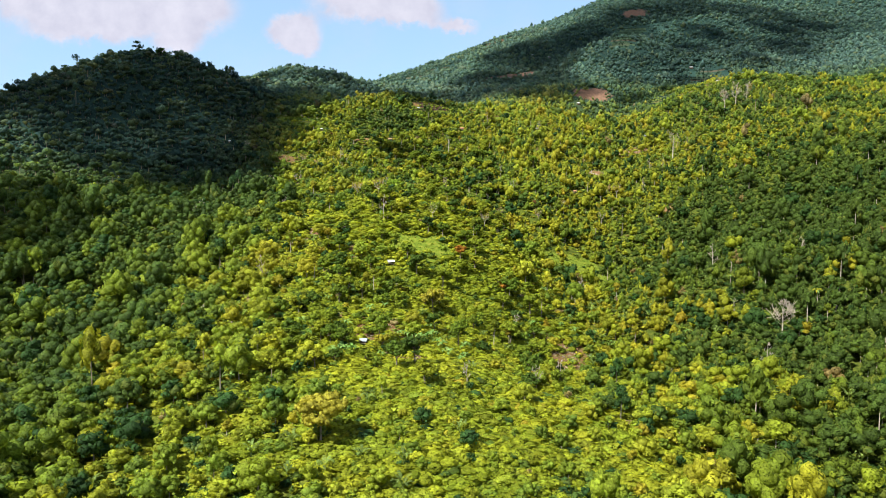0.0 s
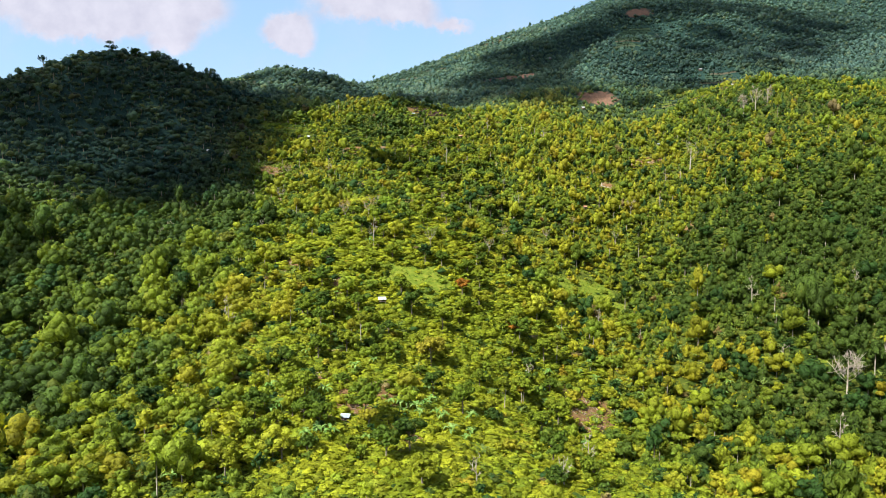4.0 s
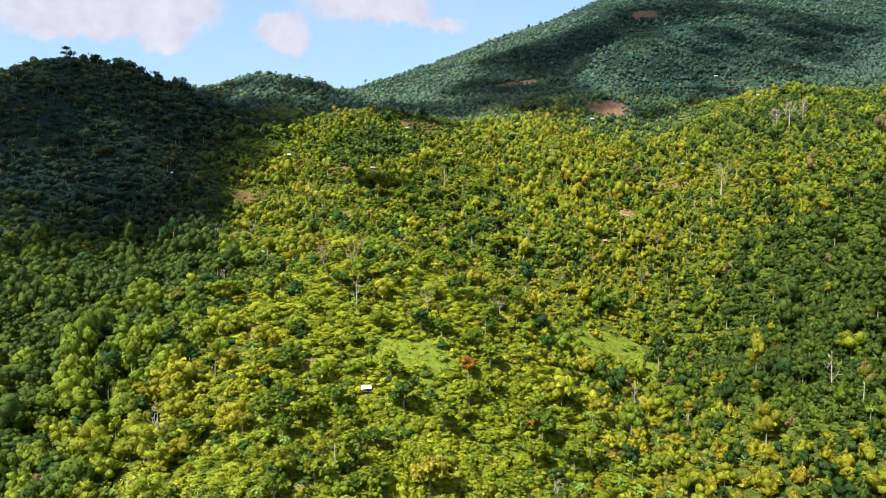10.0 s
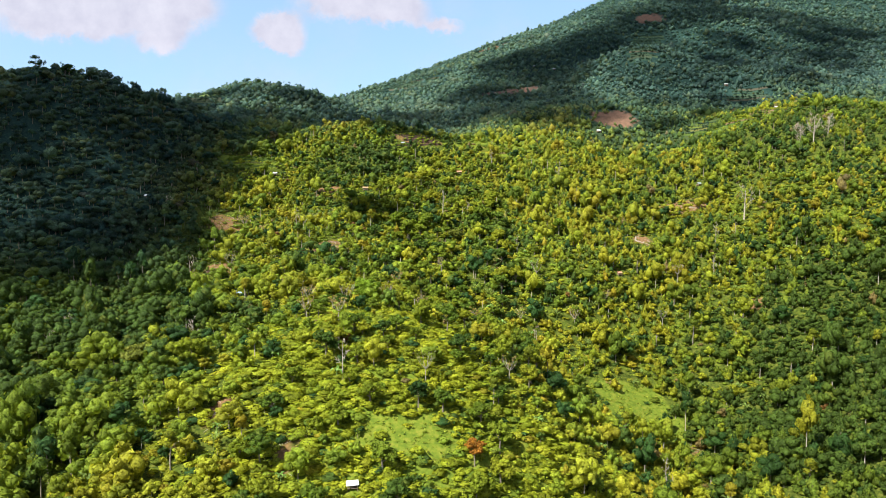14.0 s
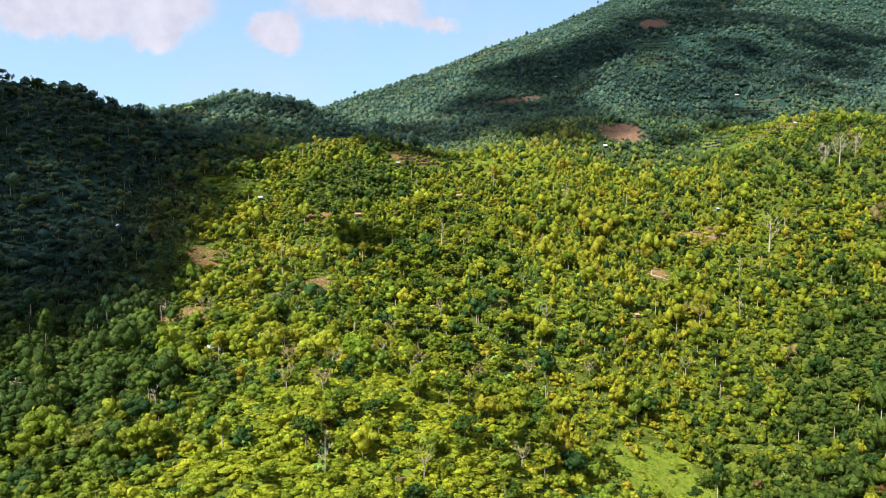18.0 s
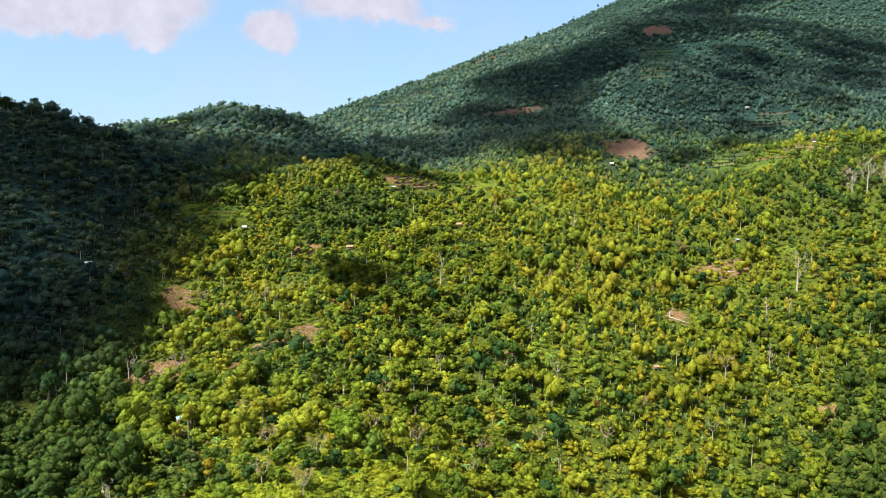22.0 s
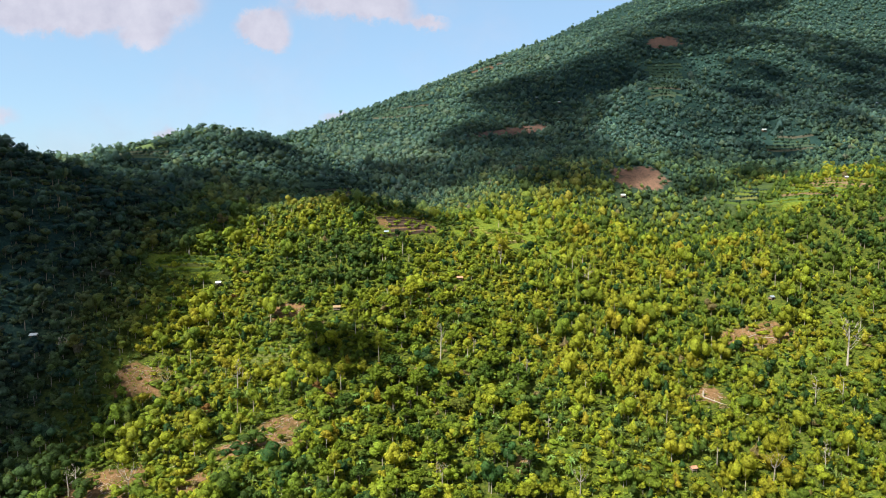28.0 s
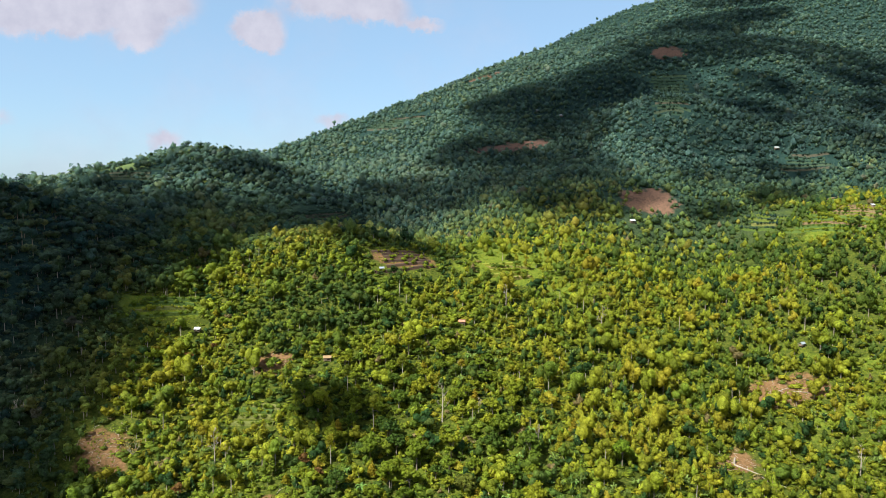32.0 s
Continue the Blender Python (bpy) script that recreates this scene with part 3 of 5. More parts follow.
def tints(r, x, y, clove):
    """A colour for each plant: dark and mid-green woods, yellow-green groves, few reddish ones; haze and shade painted
    in.
    """
    n = len(x)
    patch = smooth_noise(x, y, 13, 11) * 0.5 + smooth_noise(x, y, 30, 13) * 0.55 + smooth_noise(x, y, 70, 12) * 0.4
    # darker, less yellow at the sides and far off, partly shade put into tint
    dull = 0.7 * np.clip((x - 110) / 60, 0, 1) * np.clip((500 - y) / 100, 0, 1) + 1.1 * np.clip((x - 150) / 50, 0, 1) + 0.6 * np.clip((y - 680) / 80, 0, 1)
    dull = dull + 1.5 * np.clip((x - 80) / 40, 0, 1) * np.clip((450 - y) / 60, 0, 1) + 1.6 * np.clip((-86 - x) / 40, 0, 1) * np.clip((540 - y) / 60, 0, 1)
    share = 0.24 + 0.36 * clove + 0.46 * patch - 0.34 * dull
    for sx, sy, rad, more in GROVES:
        share = share + more * np.exp(-(((x - sx) ** 2 + (y - sy) ** 2) / rad ** 2) ** 2)
    yellow = r.uniform(size=n) < share
    k = np.where(yellow, 3.35 + 0.35 * patch + r.normal(size=n) * 0.6, 1.5 + 0.9 * patch - 0.8 * dull + r.normal(size=n) * 0.75)
    k = np.clip(k, 0, 4.6)
    k = np.where(r.uniform(size=n) < 0.10, 6, k)
    k = np.where(r.uniform(size=n) < 0.009, 7, k)
    for sx, sy, rad, less in DARK_SHADED_STANDS:
        k = np.where(k < 5, np.clip(k - less * np.exp(-(((x - sx) ** 2 + (y - sy) ** 2) / rad ** 2) ** 2), 0, 4.5), k)
    lo = np.floor(k).astype(int)
    f = (k - lo)[:, None]
    col = PALETTE[lo] * (1 - f) + PALETTE[np.minimum(lo + 1, 7)] * np.where(lo[:, None] >= 5, 0, 1) * f + PALETTE[lo] * np.where(lo[:, None] >= 5, 1, 0) * f
    # blue haze over the mountain and the western hill's shade, painted into the leaf tints
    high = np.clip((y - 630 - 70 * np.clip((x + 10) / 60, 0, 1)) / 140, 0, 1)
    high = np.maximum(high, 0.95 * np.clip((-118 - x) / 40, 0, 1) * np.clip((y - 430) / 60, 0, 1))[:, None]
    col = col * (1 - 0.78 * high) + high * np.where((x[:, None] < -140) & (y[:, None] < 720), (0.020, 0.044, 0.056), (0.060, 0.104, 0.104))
    warm = (np.clip((x - 40) / 40, 0, 1) * np.clip((520 - y) / 60, 0, 1))[:, None]
    col = col * (1 + warm * (0.05, 0.0, -0.2))
    # middle slope's tints lightened, in place of fill light between the crowns
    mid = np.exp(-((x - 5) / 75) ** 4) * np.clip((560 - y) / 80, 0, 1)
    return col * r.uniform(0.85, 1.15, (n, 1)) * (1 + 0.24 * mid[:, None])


def spread_mesh(templates, which, pos, scale, turn, tint, slots):
    """Joins copies of the templates into arrays."""
    vs, qs, ms, cs, n = [], [], [], [], 0
    for i, (tv, tq) in enumerate(templates):
        sel = np.where(which == i)[0]
        if not len(sel):
            continue
        c, s = np.cos(turn[sel])[:, None], np.sin(turn[sel])[:, None]
        sx = scale[sel]
        v = np.stack([(tv[None, :, 0] * c - tv[None, :, 1] * s) * sx[:, :1], (tv[None, :, 0] * s + tv[None, :, 1] * c) * sx[:, :1], tv[None, :, 2] * sx[:, 1:]], 2)
        v = (v + pos[sel][:, None]).reshape(-1, 3)
        q = (tq[None] + (np.arange(len(sel)) * len(tv))[:, None, None]).reshape(-1, 4) + n
        n += len(v)
        vs.append(v), qs.append(q), ms.append(np.tile(slots[i], len(sel))), cs.append(np.repeat(tint[sel], len(tv), 0))
    return np.concatenate(vs), np.concatenate(qs), np.concatenate(ms), np.concatenate(cs)


def stuff(name, label, category, templates, which, pos, scale, turn, tint, slots, mats):
    v, q, ms, cs = spread_mesh(templates, which, pos, scale, turn, tint, slots)
    me = mesh_of(name, v, q, mats, ms, True)
    col = np.ones((len(v), 4), np.float32)
    col[:, :3] = cs
    me.attributes.new("tint", "FLOAT_COLOR", "POINT").data.foreach_set("color", col.ravel())
    tagged(new(name, me), label, category, kind="stuff")


def template(seed, shape, count, leaf, masses=3, trunk=True, fine=2):
    """A tree of unit size for the woods: leafy masses, sprays and stem; with the material slot of each face."""
    r = np.random.RandomState(seed)
    if shape == "round":
        lo = [(0, 0, 0.58, 0.36, 0.36, 0.34)]
        turn = r.uniform(0, 6.28)
        for k in range(masses - 1):
            t, up = turn + 2.4 * k, 1.0 - 1.35 * (k + 0.5) / max(masses - 1, 1)
            flat = math.sqrt(max(0.0, 1 - up * up))
            d, s = r.uniform(0.24, 0.40), r.uniform(0.13, 0.21) + 0.5 / (masses + 3)
            lo.append((d * flat * math.cos(t), d * flat * math.sin(t), 0.54 + 0.33 * up * r.uniform(0.8, 1.1), s, s, s * r.uniform(0.7, 0.95)))
        if masses > 1:
            lo[0] = (0, 0, 0.55, 0.27, 0.27, 0.28)
    elif shape == "cone":
        lo = [(0, 0, 0.52, 0.36, 0.36, 0.46)]
        if masses > 3:
            lo = [(0, 0, 0.50, 0.27, 0.27, 0.40)]
            for k in range(masses - 1):
                f = (k + 0.5) / (masses - 1)
                s = 0.20 * (1.15 - 0.5 * f)
                lo.append((0.26 * (1 - 0.5 * f) * math.cos(2.4 * k), 0.26 * (1 - 0.5 * f) * math.sin(2.4 * k), 0.22 + 0.66 * f, s, s, s * 0.9))
    elif shape == "slim":
        lo = [(0, 0, 0.80, 0.20, 0.20, 0.17), (0.14, 0.05, 0.62, 0.17, 0.17, 0.12), (-0.12, 0.08, 0.70, 0.15, 0.15, 0.11), (0.02, -0.15, 0.52, 0.13, 0.13, 0.10)][:max(masses - 1, 1)]
    else:
        lo = [(0, 0, 0.28, 0.46, 0.46, 0.55)]
    pieces = [leaf_cards(r, lo, count, leaf, 0.35, (0.88, 1.30)), lumps(r, lo, fine, 0.88, 0.28)]
    if shape == "cone":
        for body, q in pieces:
            body[:, :2] *= np.clip((1.08 - body[:, 2:]) / 0.62, 0.15, 1)
    leaves = sum(len(p[1]) for p in pieces)
    if trunk:
        pieces.append(tube([(0, 0, -0.1), (0.02, 0, 0.6)], [0.022, 0.014], 4))
    v, q = join(*pieces)
    return (v, q), np.r_[np.zeros(leaves, int), np.ones(len(q) - leaves, int)]


def banana_template(seed):
    """A banana clump of unit height: arching blades on a short stem."""
    r = np.random.RandomState(seed)
    pieces = [tube([(0, 0, -0.1), (0, 0, 0.5)], [0.05, 0.035], 4)]
    for k in range(8):
        a = 2 * math.pi * (k + r.uniform(-0.3, 0.3)) / 8
        out, side = np.array((math.cos(a), math.sin(a), 0)), np.array((-math.sin(a), math.cos(a), 0))
        ln, rise, w = r.uniform(0.45, 0.65), r.uniform(0.25, 0.55), 0.085
        rows = []
        for f, ww in ((0.0, 0.3), (0.4, 1.0), (0.75, 0.9), (1.0, 0.25)):
            mid = np.array((0, 0, 0.48)) + out * ln * f + np.array((0, 0, rise * math.sin(2.3 * f)))
            rows += [mid - side * w * ww, mid + side * w * ww]
        pieces.append((np.array(rows), np.array([(0, 1, 3, 2), (2, 3, 5, 4), (4, 5, 7, 6)])))
    v, q = join(*pieces)
    return (v, q), np.zeros(len(q), int)


def build_woods():
    tag = "mixed green and yellow-green trees crowding the slope"
    # x0, x1, y0, y1, step, leafy masses, sprays to a tree, spray size
    bands = [("forest", -95, 70, 120, 450, 3.9, 8, 40, 0.15, 1), ("forest", -350, -95, 120, 450, 5.0, 9, 56, 0.125, 1), ("forest", 70, 360, 120, 450, 4.3, 7, 30, 0.155, 1),
             ("forest", -170, 190, 450, 660, 3.4, 4, 13, 0.20, 1), ("forest", -430, -170, 450, 660, 3.9, 2, 5, 0.24, 1), ("forest", 190, 460, 450, 660, 4.2, 4, 9, 0.20, 1),
             ("forest", -560, 620, 660, 980, 3.6, 1, 5, 0.26, 0), ("forest", -500, 900, 980, 1500, 4.9, 1, 4, 0.28, 0), ("forest", -200, 900, 1500, 1760, 7.0, 1, 2, 0.34, 0)]
    for b, (name, x0, x1, y0, y1, step, masses, cards, leaf, fine) in enumerate(bands):
        made = [template(40 + b * 9 + i, s, cards, leaf, masses, b < 6, fine) for i, s in enumerate(("round", "round", "round", "cone", "cone", "slim"))]
        made += [banana_template(600 + i) for i in range(2)]
        x, y, r = scatter(x0, x1, y0, y1, step, 50 + b)
        spur, clove = zone(x, y)
        keep = (r.uniform(size=x.size) > 0.80 * spur) & (r.uniform(size=x.size) > 0.03)
        keep &= ~((np.abs(x + 5) < 62) & (y > 185) & (y < 570) & (r.uniform(size=x.size) < 0.30))
        x, y, spur, clove = x[keep], y[keep], spur[keep], clove[keep]
        n = len(x)
        cone = r.uniform(size=n) < 0.75 * clove
        slim = r.uniform(size=n) < (0.10 if b < 4 else 0.03)
        which = np.where(cone, 3 + r.randint(0, 2, n), r.randint(0, 3, n))
        which = np.where(slim & ~cone, 5, which)
        groves = 0.20 * np.exp(-((x - 66) / 48) ** 2 - ((y - 472) / 36) ** 2) + np.clip(0.03 + 0.10 * smooth_noise(x, y, 26, 27), 0, 0.13) + 0.12 * np.exp(-((x - 90) ** 2 + (y - 300) ** 2) / 40 ** 2)
        fronds = (r.uniform(size=n) < groves) & (y < 660) & (x > -90)
        which = np.where(fronds, 6 + r.randint(0, 2, n), which)
        big = (np.clip((-70 - x) / 40, 0, 1) + 0.55 * np.clip((x - 60) / 40, 0, 1)) * np.clip((450 - y) / 60, 0, 1)
        tall = r.uniform(size=n) < 0.22
        h = np.where(cone, r.uniform(2.8, 6.2, n) * (1 + 0.35 * big), 2.3 + 5.4 * r.uniform(size=n) ** 1.9 + big * r.uniform(1.0, 4.5, n))
        h = np.where(tall & ~cone, h * r.uniform(1.25, 1.9, n), h)
        h = np.where(which == 5, h * 1.35, h)
        h = h * (1 - 0.35 * spur) * (1 + 0.22 * np.clip((x - 20) / 50, 0, 1) * np.clip((680 - y) / 60, 0, 1))
        wide = np.where(cone, h * r.uniform(0.80, 1.10, n), np.minimum(h * r.uniform(0.80, 1.18, n), 9.0 + 2 * big)) * (1.4 if y0 >= 660 else 1.3 if x1 == -170 else 1.0)
        h = h * (1.15 if y0 >= 660 else 1.0)
        h, wide = np.where(fronds, r.uniform(3.4, 5.2, n), h), np.where(fronds, r.uniform(3.6, 5.0, n), wide)
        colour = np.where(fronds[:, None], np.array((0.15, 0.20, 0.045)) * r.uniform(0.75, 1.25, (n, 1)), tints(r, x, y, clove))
        pos = np.stack([x, y, ground_z(x, y) - (0.28 * h if y0 >= 660 else 0.15)], 1)
        mats = [MAT_STUFF, MAT_PALE if b in (0, 2, 3) else MAT_BARK]
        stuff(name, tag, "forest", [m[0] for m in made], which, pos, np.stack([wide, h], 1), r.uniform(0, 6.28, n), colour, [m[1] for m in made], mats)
    # low growth between the trees: dark bushes in the woods, bright creepers over the open spur
    made = [template(90 + i, "shrub", 8, 0.30, 1, False, 1) for i in range(4)]
    for x0, x1, y0, y1, step, open_ground, seed in ((-120, 130, 130, 650, 3.2, False, 77), (130, 260, 250, 560, 3.1, False, 79), (-230, -130, 450, 650, 4.6, False, 80), (-105, 65, 130, 430, 2.1, True, 78)):
        x, y, r = scatter(x0, x1, y0, y1, step, seed, 0.72, True)
        spur, clove = zone(x, y)
        if open_ground:
            ok = r.uniform(size=x.size) < 1.5 * spur
            x, y, spur, clove = x[ok], y[ok], spur[ok], clove[ok]
        n = len(x)
        h = r.uniform(0.8, 2.3, n) * (1.15 + 0.35 * smooth_noise(x, y, 7, 23) if open_ground else 1.0)
        if open_ground:
            k = np.clip(0.5 + 0.45 * smooth_noise(x, y, 14, 21) + r.normal(size=n) * 0.22, 0, 1)[:, None]
            col = np.array((0.185, 0.225, 0.012)) * (1 - k) + np.array((0.31, 0.315, 0.014)) * k
        else:
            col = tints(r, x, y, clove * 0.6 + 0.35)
        pos = np.stack([x, y, ground_z(x, y) - 0.1], 1)
        stuff("creepers" if open_ground else "undergrowth", "bright green creepers over the open spur" if open_ground else "green ferns and low bushes between the trees",
              "bushes", [m[0] for m in made], r.randint(0, 4, n), pos, np.stack([h * r.uniform(1.3, 2.1, n) * (1.3 if open_ground else 1.4), h], 1), r.uniform(0, 6.28, n), col, [m[1] for m in made], [MAT_STUFF, MAT_BARK])


def build_grass():
    """Tufts over the green clearings and thinly over the bare patches."""
    tuft = []
    for k in range(4):
        r = np.random.RandomState(140 + k)
        c = r.normal(size=(7, 2)) * 0.3
        rows = []
        for px, py in c:
            a = r.uniform(0, 6.28)
            d, lean = np.array((math.cos(a), math.sin(a))) * 0.16, r.normal(size=2) * 0.25
            rows += [(px - d[0], py - d[1], -0.1), (px + d[0], py + d[1], -0.1), (px + d[0] * 0.5 + lean[0], py + d[1] * 0.5 + lean[1], 1.0), (px - d[0] * 0.5 + lean[0], py - d[1] * 0.5 + lean[1], 0.9)]
        tuft.append((np.array(rows), np.arange(28).reshape(-1, 4)))
    r = np.random.RandomState(145)
    xs, ys, cols = [], [], []
    for cx, cy, a, w, bare in CLEARINGS:
        if cy > 700:
            continue
        n = int(a * w * (1.2 if bare else 3.0))
        xs.append(cx + r.uniform(-1.25, 1.25, n) * a), ys.append(cy + r.uniform(-1.3, 1.3, n) * w)
        k = r.uniform(size=(n, 1))
        cols.append(np.array((0.14, 0.20, 0.016)) * (1 - k) + k * (0.26, 0.28, 0.03))
    x, y, col = np.concatenate(xs), np.concatenate(ys), np.concatenate(cols)
    n = len(x)
    h = r.uniform(0.15, 0.5, n)
    stuff("grass", "yellow-green grass tufts of the clearings", "grass", tuft, r.randint(0, 4, n), np.stack([x, y, ground_z(x, y)], 1),
          np.stack([r.uniform(1.0, 1.8, n), h], 1), r.uniform(0, 6.28, n), col, [np.zeros(7, int)] * 4, [MAT_STUFF])


build_woods()
build_grass()

# ---------------------------------------------------------------- single trees along the spur


def stand(x, y, sink=0.0):
    return float(ground_z(np.array([x]), np.array([y]))[0]) - sink


def plant_singles():
    kinds = {
        "broad": [broad_tree(200 + i, h, s, 300, 0.62, (MAT_BROAD, MAT_BARK), lab, "trees of the spur") for i, (h, s, lab) in enumerate((
            (8.0, 3.6, "leafy green broadleaf tree with a lumpy rounded crown"), (6.5, 3.2, "small leafy green tree with a spreading crown"),
            (9.5, 4.0, "tall green broadleaf tree with an uneven crown"), (5.5, 2.9, "low bushy green tree among the scrub")))],
        "cone": [cone_tree(230 + i, h, s, 170, 0.52, (MAT_CLOVE, MAT_PALE), lab, "clove trees of the groves") for i, (h, s, lab) in enumerate((
            (5.2, 1.8, "young yellow-green clove tree with a cone-shaped crown"), (6.2, 2.0, "yellow-green clove tree with a pointed dense crown"),
            (4.2, 1.6, "small golden-green clove tree with a pointed crown")))],
        "banana": [banana(260 + i, "banana plant with broad arching pale-green leaves", "banana plants") for i in range(3)],
    }
    x, y, r = scatter(-66, 56, 186, 568, 7.2, 99)
    spur, clove = zone(x, y)
    order = np.argsort(np.abs(x + 5) + r.uniform(0, 10, x.size))
    left = {"broad": 300, "cone": 300, "banana": 110}
    first = {k: [True] * len(v) for k, v in kinds.items()}
    for i in order:
        u = r.uniform()
        if u < 0.42 * clove[i]:
            kind = "cone"
        elif u > 0.90 and spur[i] < 0.8:
            kind = "banana"
        elif r.uniform() > 0.80 * spur[i]:
            kind = "broad"
        else:
            continue
        if not left[kind]:
            continue
        left[kind] -= 1
        j = r.randint(len(kinds[kind]))
        s = r.uniform(0.75, 1.25)
        m = pose(x[i], y[i], stand(x[i], y[i]), 0, 0, r.uniform(0, 360))
        if first[kind][j]:
            ob, first[kind][j] = kinds[kind][j], False
            ob.matrix_basis = m
        else:
            ob = copy_thing(kinds[kind][j], m)
        ob.scale = (s, s, s * r.uniform(0.9, 1.1))


plant_singles()


def put(ob, x, y, turn=0.0, size=1.0, sink=0.0):
    ob.matrix_basis = pose(x, y, stand(x, y, sink), 0, 0, turn)
    ob.scale = (size, size, size)
    return ob


# trees that stand out
put(broad_tree(301, 10.5, 5.0, 620, 0.62, (MAT_YELLOW, MAT_BARK), "bright yellow-green tree with a layered spreading crown", lobes=9), -4, 268)
put(broad_tree(302, 8.0, 3.2, 420, 0.5, (MAT_ORANGE, MAT_BARK), "tree with rusty orange young leaves", lobes=7), 8, 316)
put(broad_tree(303, 9.0, 3.4, 520, 0.55, (MAT_DARK, MAT_BARK), "dense dark green tree at the meadow's edge"), -7, 327)
put(broad_tree(305, 11.5, 6.2, 760, 0.62, (MAT_BROAD, MAT_BARK), "large olive-green tree with a heavy crown", lobes=10), -79, 350)
put(broad_tree(306, 11.0, 4.0, 520, 0.6, (MAT_DARK, MAT_BARK), "dark shaded tree on the lower slope"), -78, 222)
put(broad_tree(307, 7.5, 4.0, 460, 0.55, (MAT_YELLOW, MAT_BARK), "yellow-leaved tree beside a tin-roofed hut"), -19, 212, 0, 0.7)
put(broad_tree(308, 8.5, 3.2, 460, 0.55, (MAT_DARK, MAT_BARK), "dark green tree standing in the meadow"), 88, 398)
put(bare_tree(320, 17, 6.0, 0.40, "tall pale dead tree with a few bare limbs", twigs=6), 172, 520)
put(bare_tree(321, 14, 3.6, 0.26, "slender pale bare tree standing above the groves"), 4, 528)
put(bare_tree(322, 17, 5.5, 0.34, "tall grey leafless tree in a group on the ridge", twigs=10, limbs_of=15), 233, 578)
put(bare_tree(323, 19, 5.5, 0.34, "tall grey leafless tree in a group on the ridge", twigs=10, limbs_of=15), 243, 580, 80)
put(bare_tree(324, 16, 5.5, 0.34, "tall grey leafless tree in a group on the ridge", twigs=10, limbs_of=15), 251, 578, 170)
put(bare_tree(325, 13, 5.2, 0.26, "wide pale leafless tree with fine twigs", twigs=12, limbs_of=18), 128, 257)
put(bare_tree(326, 9, 2.8, 0.24, "pale leafless tree on the wooded slope"), -137, 380)
put(bare_tree(327, 6.5, 2.2, 0.2, "short pale dead tree with broken limbs"), -90, 255)
put(bare_tree(328, 7, 2.0, 0.18, "thin white dead tree in the scrub"), 27, 196)
put(bare_tree(329, 10, 2.6, 0.2, "pale bare tree beside a patch of brown soil"), 150, 505)
for k, (bx, by, bh) in enumerate(((40, 481, 9), (2, 462, 8), (159, 502, 10), (-65, 457, 8), (-115, 460, 8.5), (-71, 510, 7))):
    put(bare_tree(330 + k, bh, 1.8, 0.19, "tall pale trunk with few short limbs", twigs=2), bx, by)
put(broad_tree(309, 7.0, 2.8, 420, 0.5, (MAT_ORANGE, MAT_BARK), "small tree with rusty orange young leaves"), 28, 306)
put(broad_tree(310, 9.5, 4.6, 620, 0.6, (MAT_YELLOW, MAT_BARK), "broad yellow-green tree on the open spur", lobes=9), -28, 154, 0, 1.35)
put(broad_tree(311, 10.0, 3.2, 420, 0.6, (MAT_DARK, MAT_BARK), "dark dense tree beside leafless trees"), 221, 589)


rusty = broad_tree(312, 6.0, 2.4, 300, 0.5, (MAT_RUSTY, MAT_BARK), "small tree with dull rusty brown leaves", "rusty-leaved trees")
put(rusty, -82, 494)
for k, (rx, ry, rs) in enumerate(((-44, 506, 1.0), (-38, 500, 0.8), (-100, 566, 0.9), (-92, 572, 0.8), (-30, 350, 0.8), (135, 372, 0.9), (60, 452, 0.8), (20, 430, 0.9))):
    copy_thing(rusty, pose(rx, ry, stand(rx, ry), 0, 0, 61 * k)).scale = (rs, rs, rs)


young = broad_tree(313, 2.4, 1.5, 120, 0.42, (MAT_CLOVE, MAT_PALE), "young rounded clove bush planted on grass", "young clove orchard", "clove_bush", 5, 0.07)
r_young = np.random.RandomState(314)
first_young = True
for row in range(10):
    for col in range(15):
        ox, oy = 126 + 5.0 * col + 2.2 * (row % 2) + r_young.normal() * 0.7, 508 + 5.4 * row + 0.35 * (5.0 * col) * 0.4 + r_young.normal() * 0.8
        soil_there = masks(np.array([ox]), np.array([oy]))[0][0]
        if soil_there > 0.3 or r_young.uniform() < 0.15:
            continue
        bush = put(young, ox, oy) if first_young else copy_thing(young, pose(ox, oy, stand(ox, oy), 0, 0, r_young.uniform(0, 360)))
        first_young = False
        size = r_young.uniform(0.7, 1.25)
        bush.scale = (size, size, size)


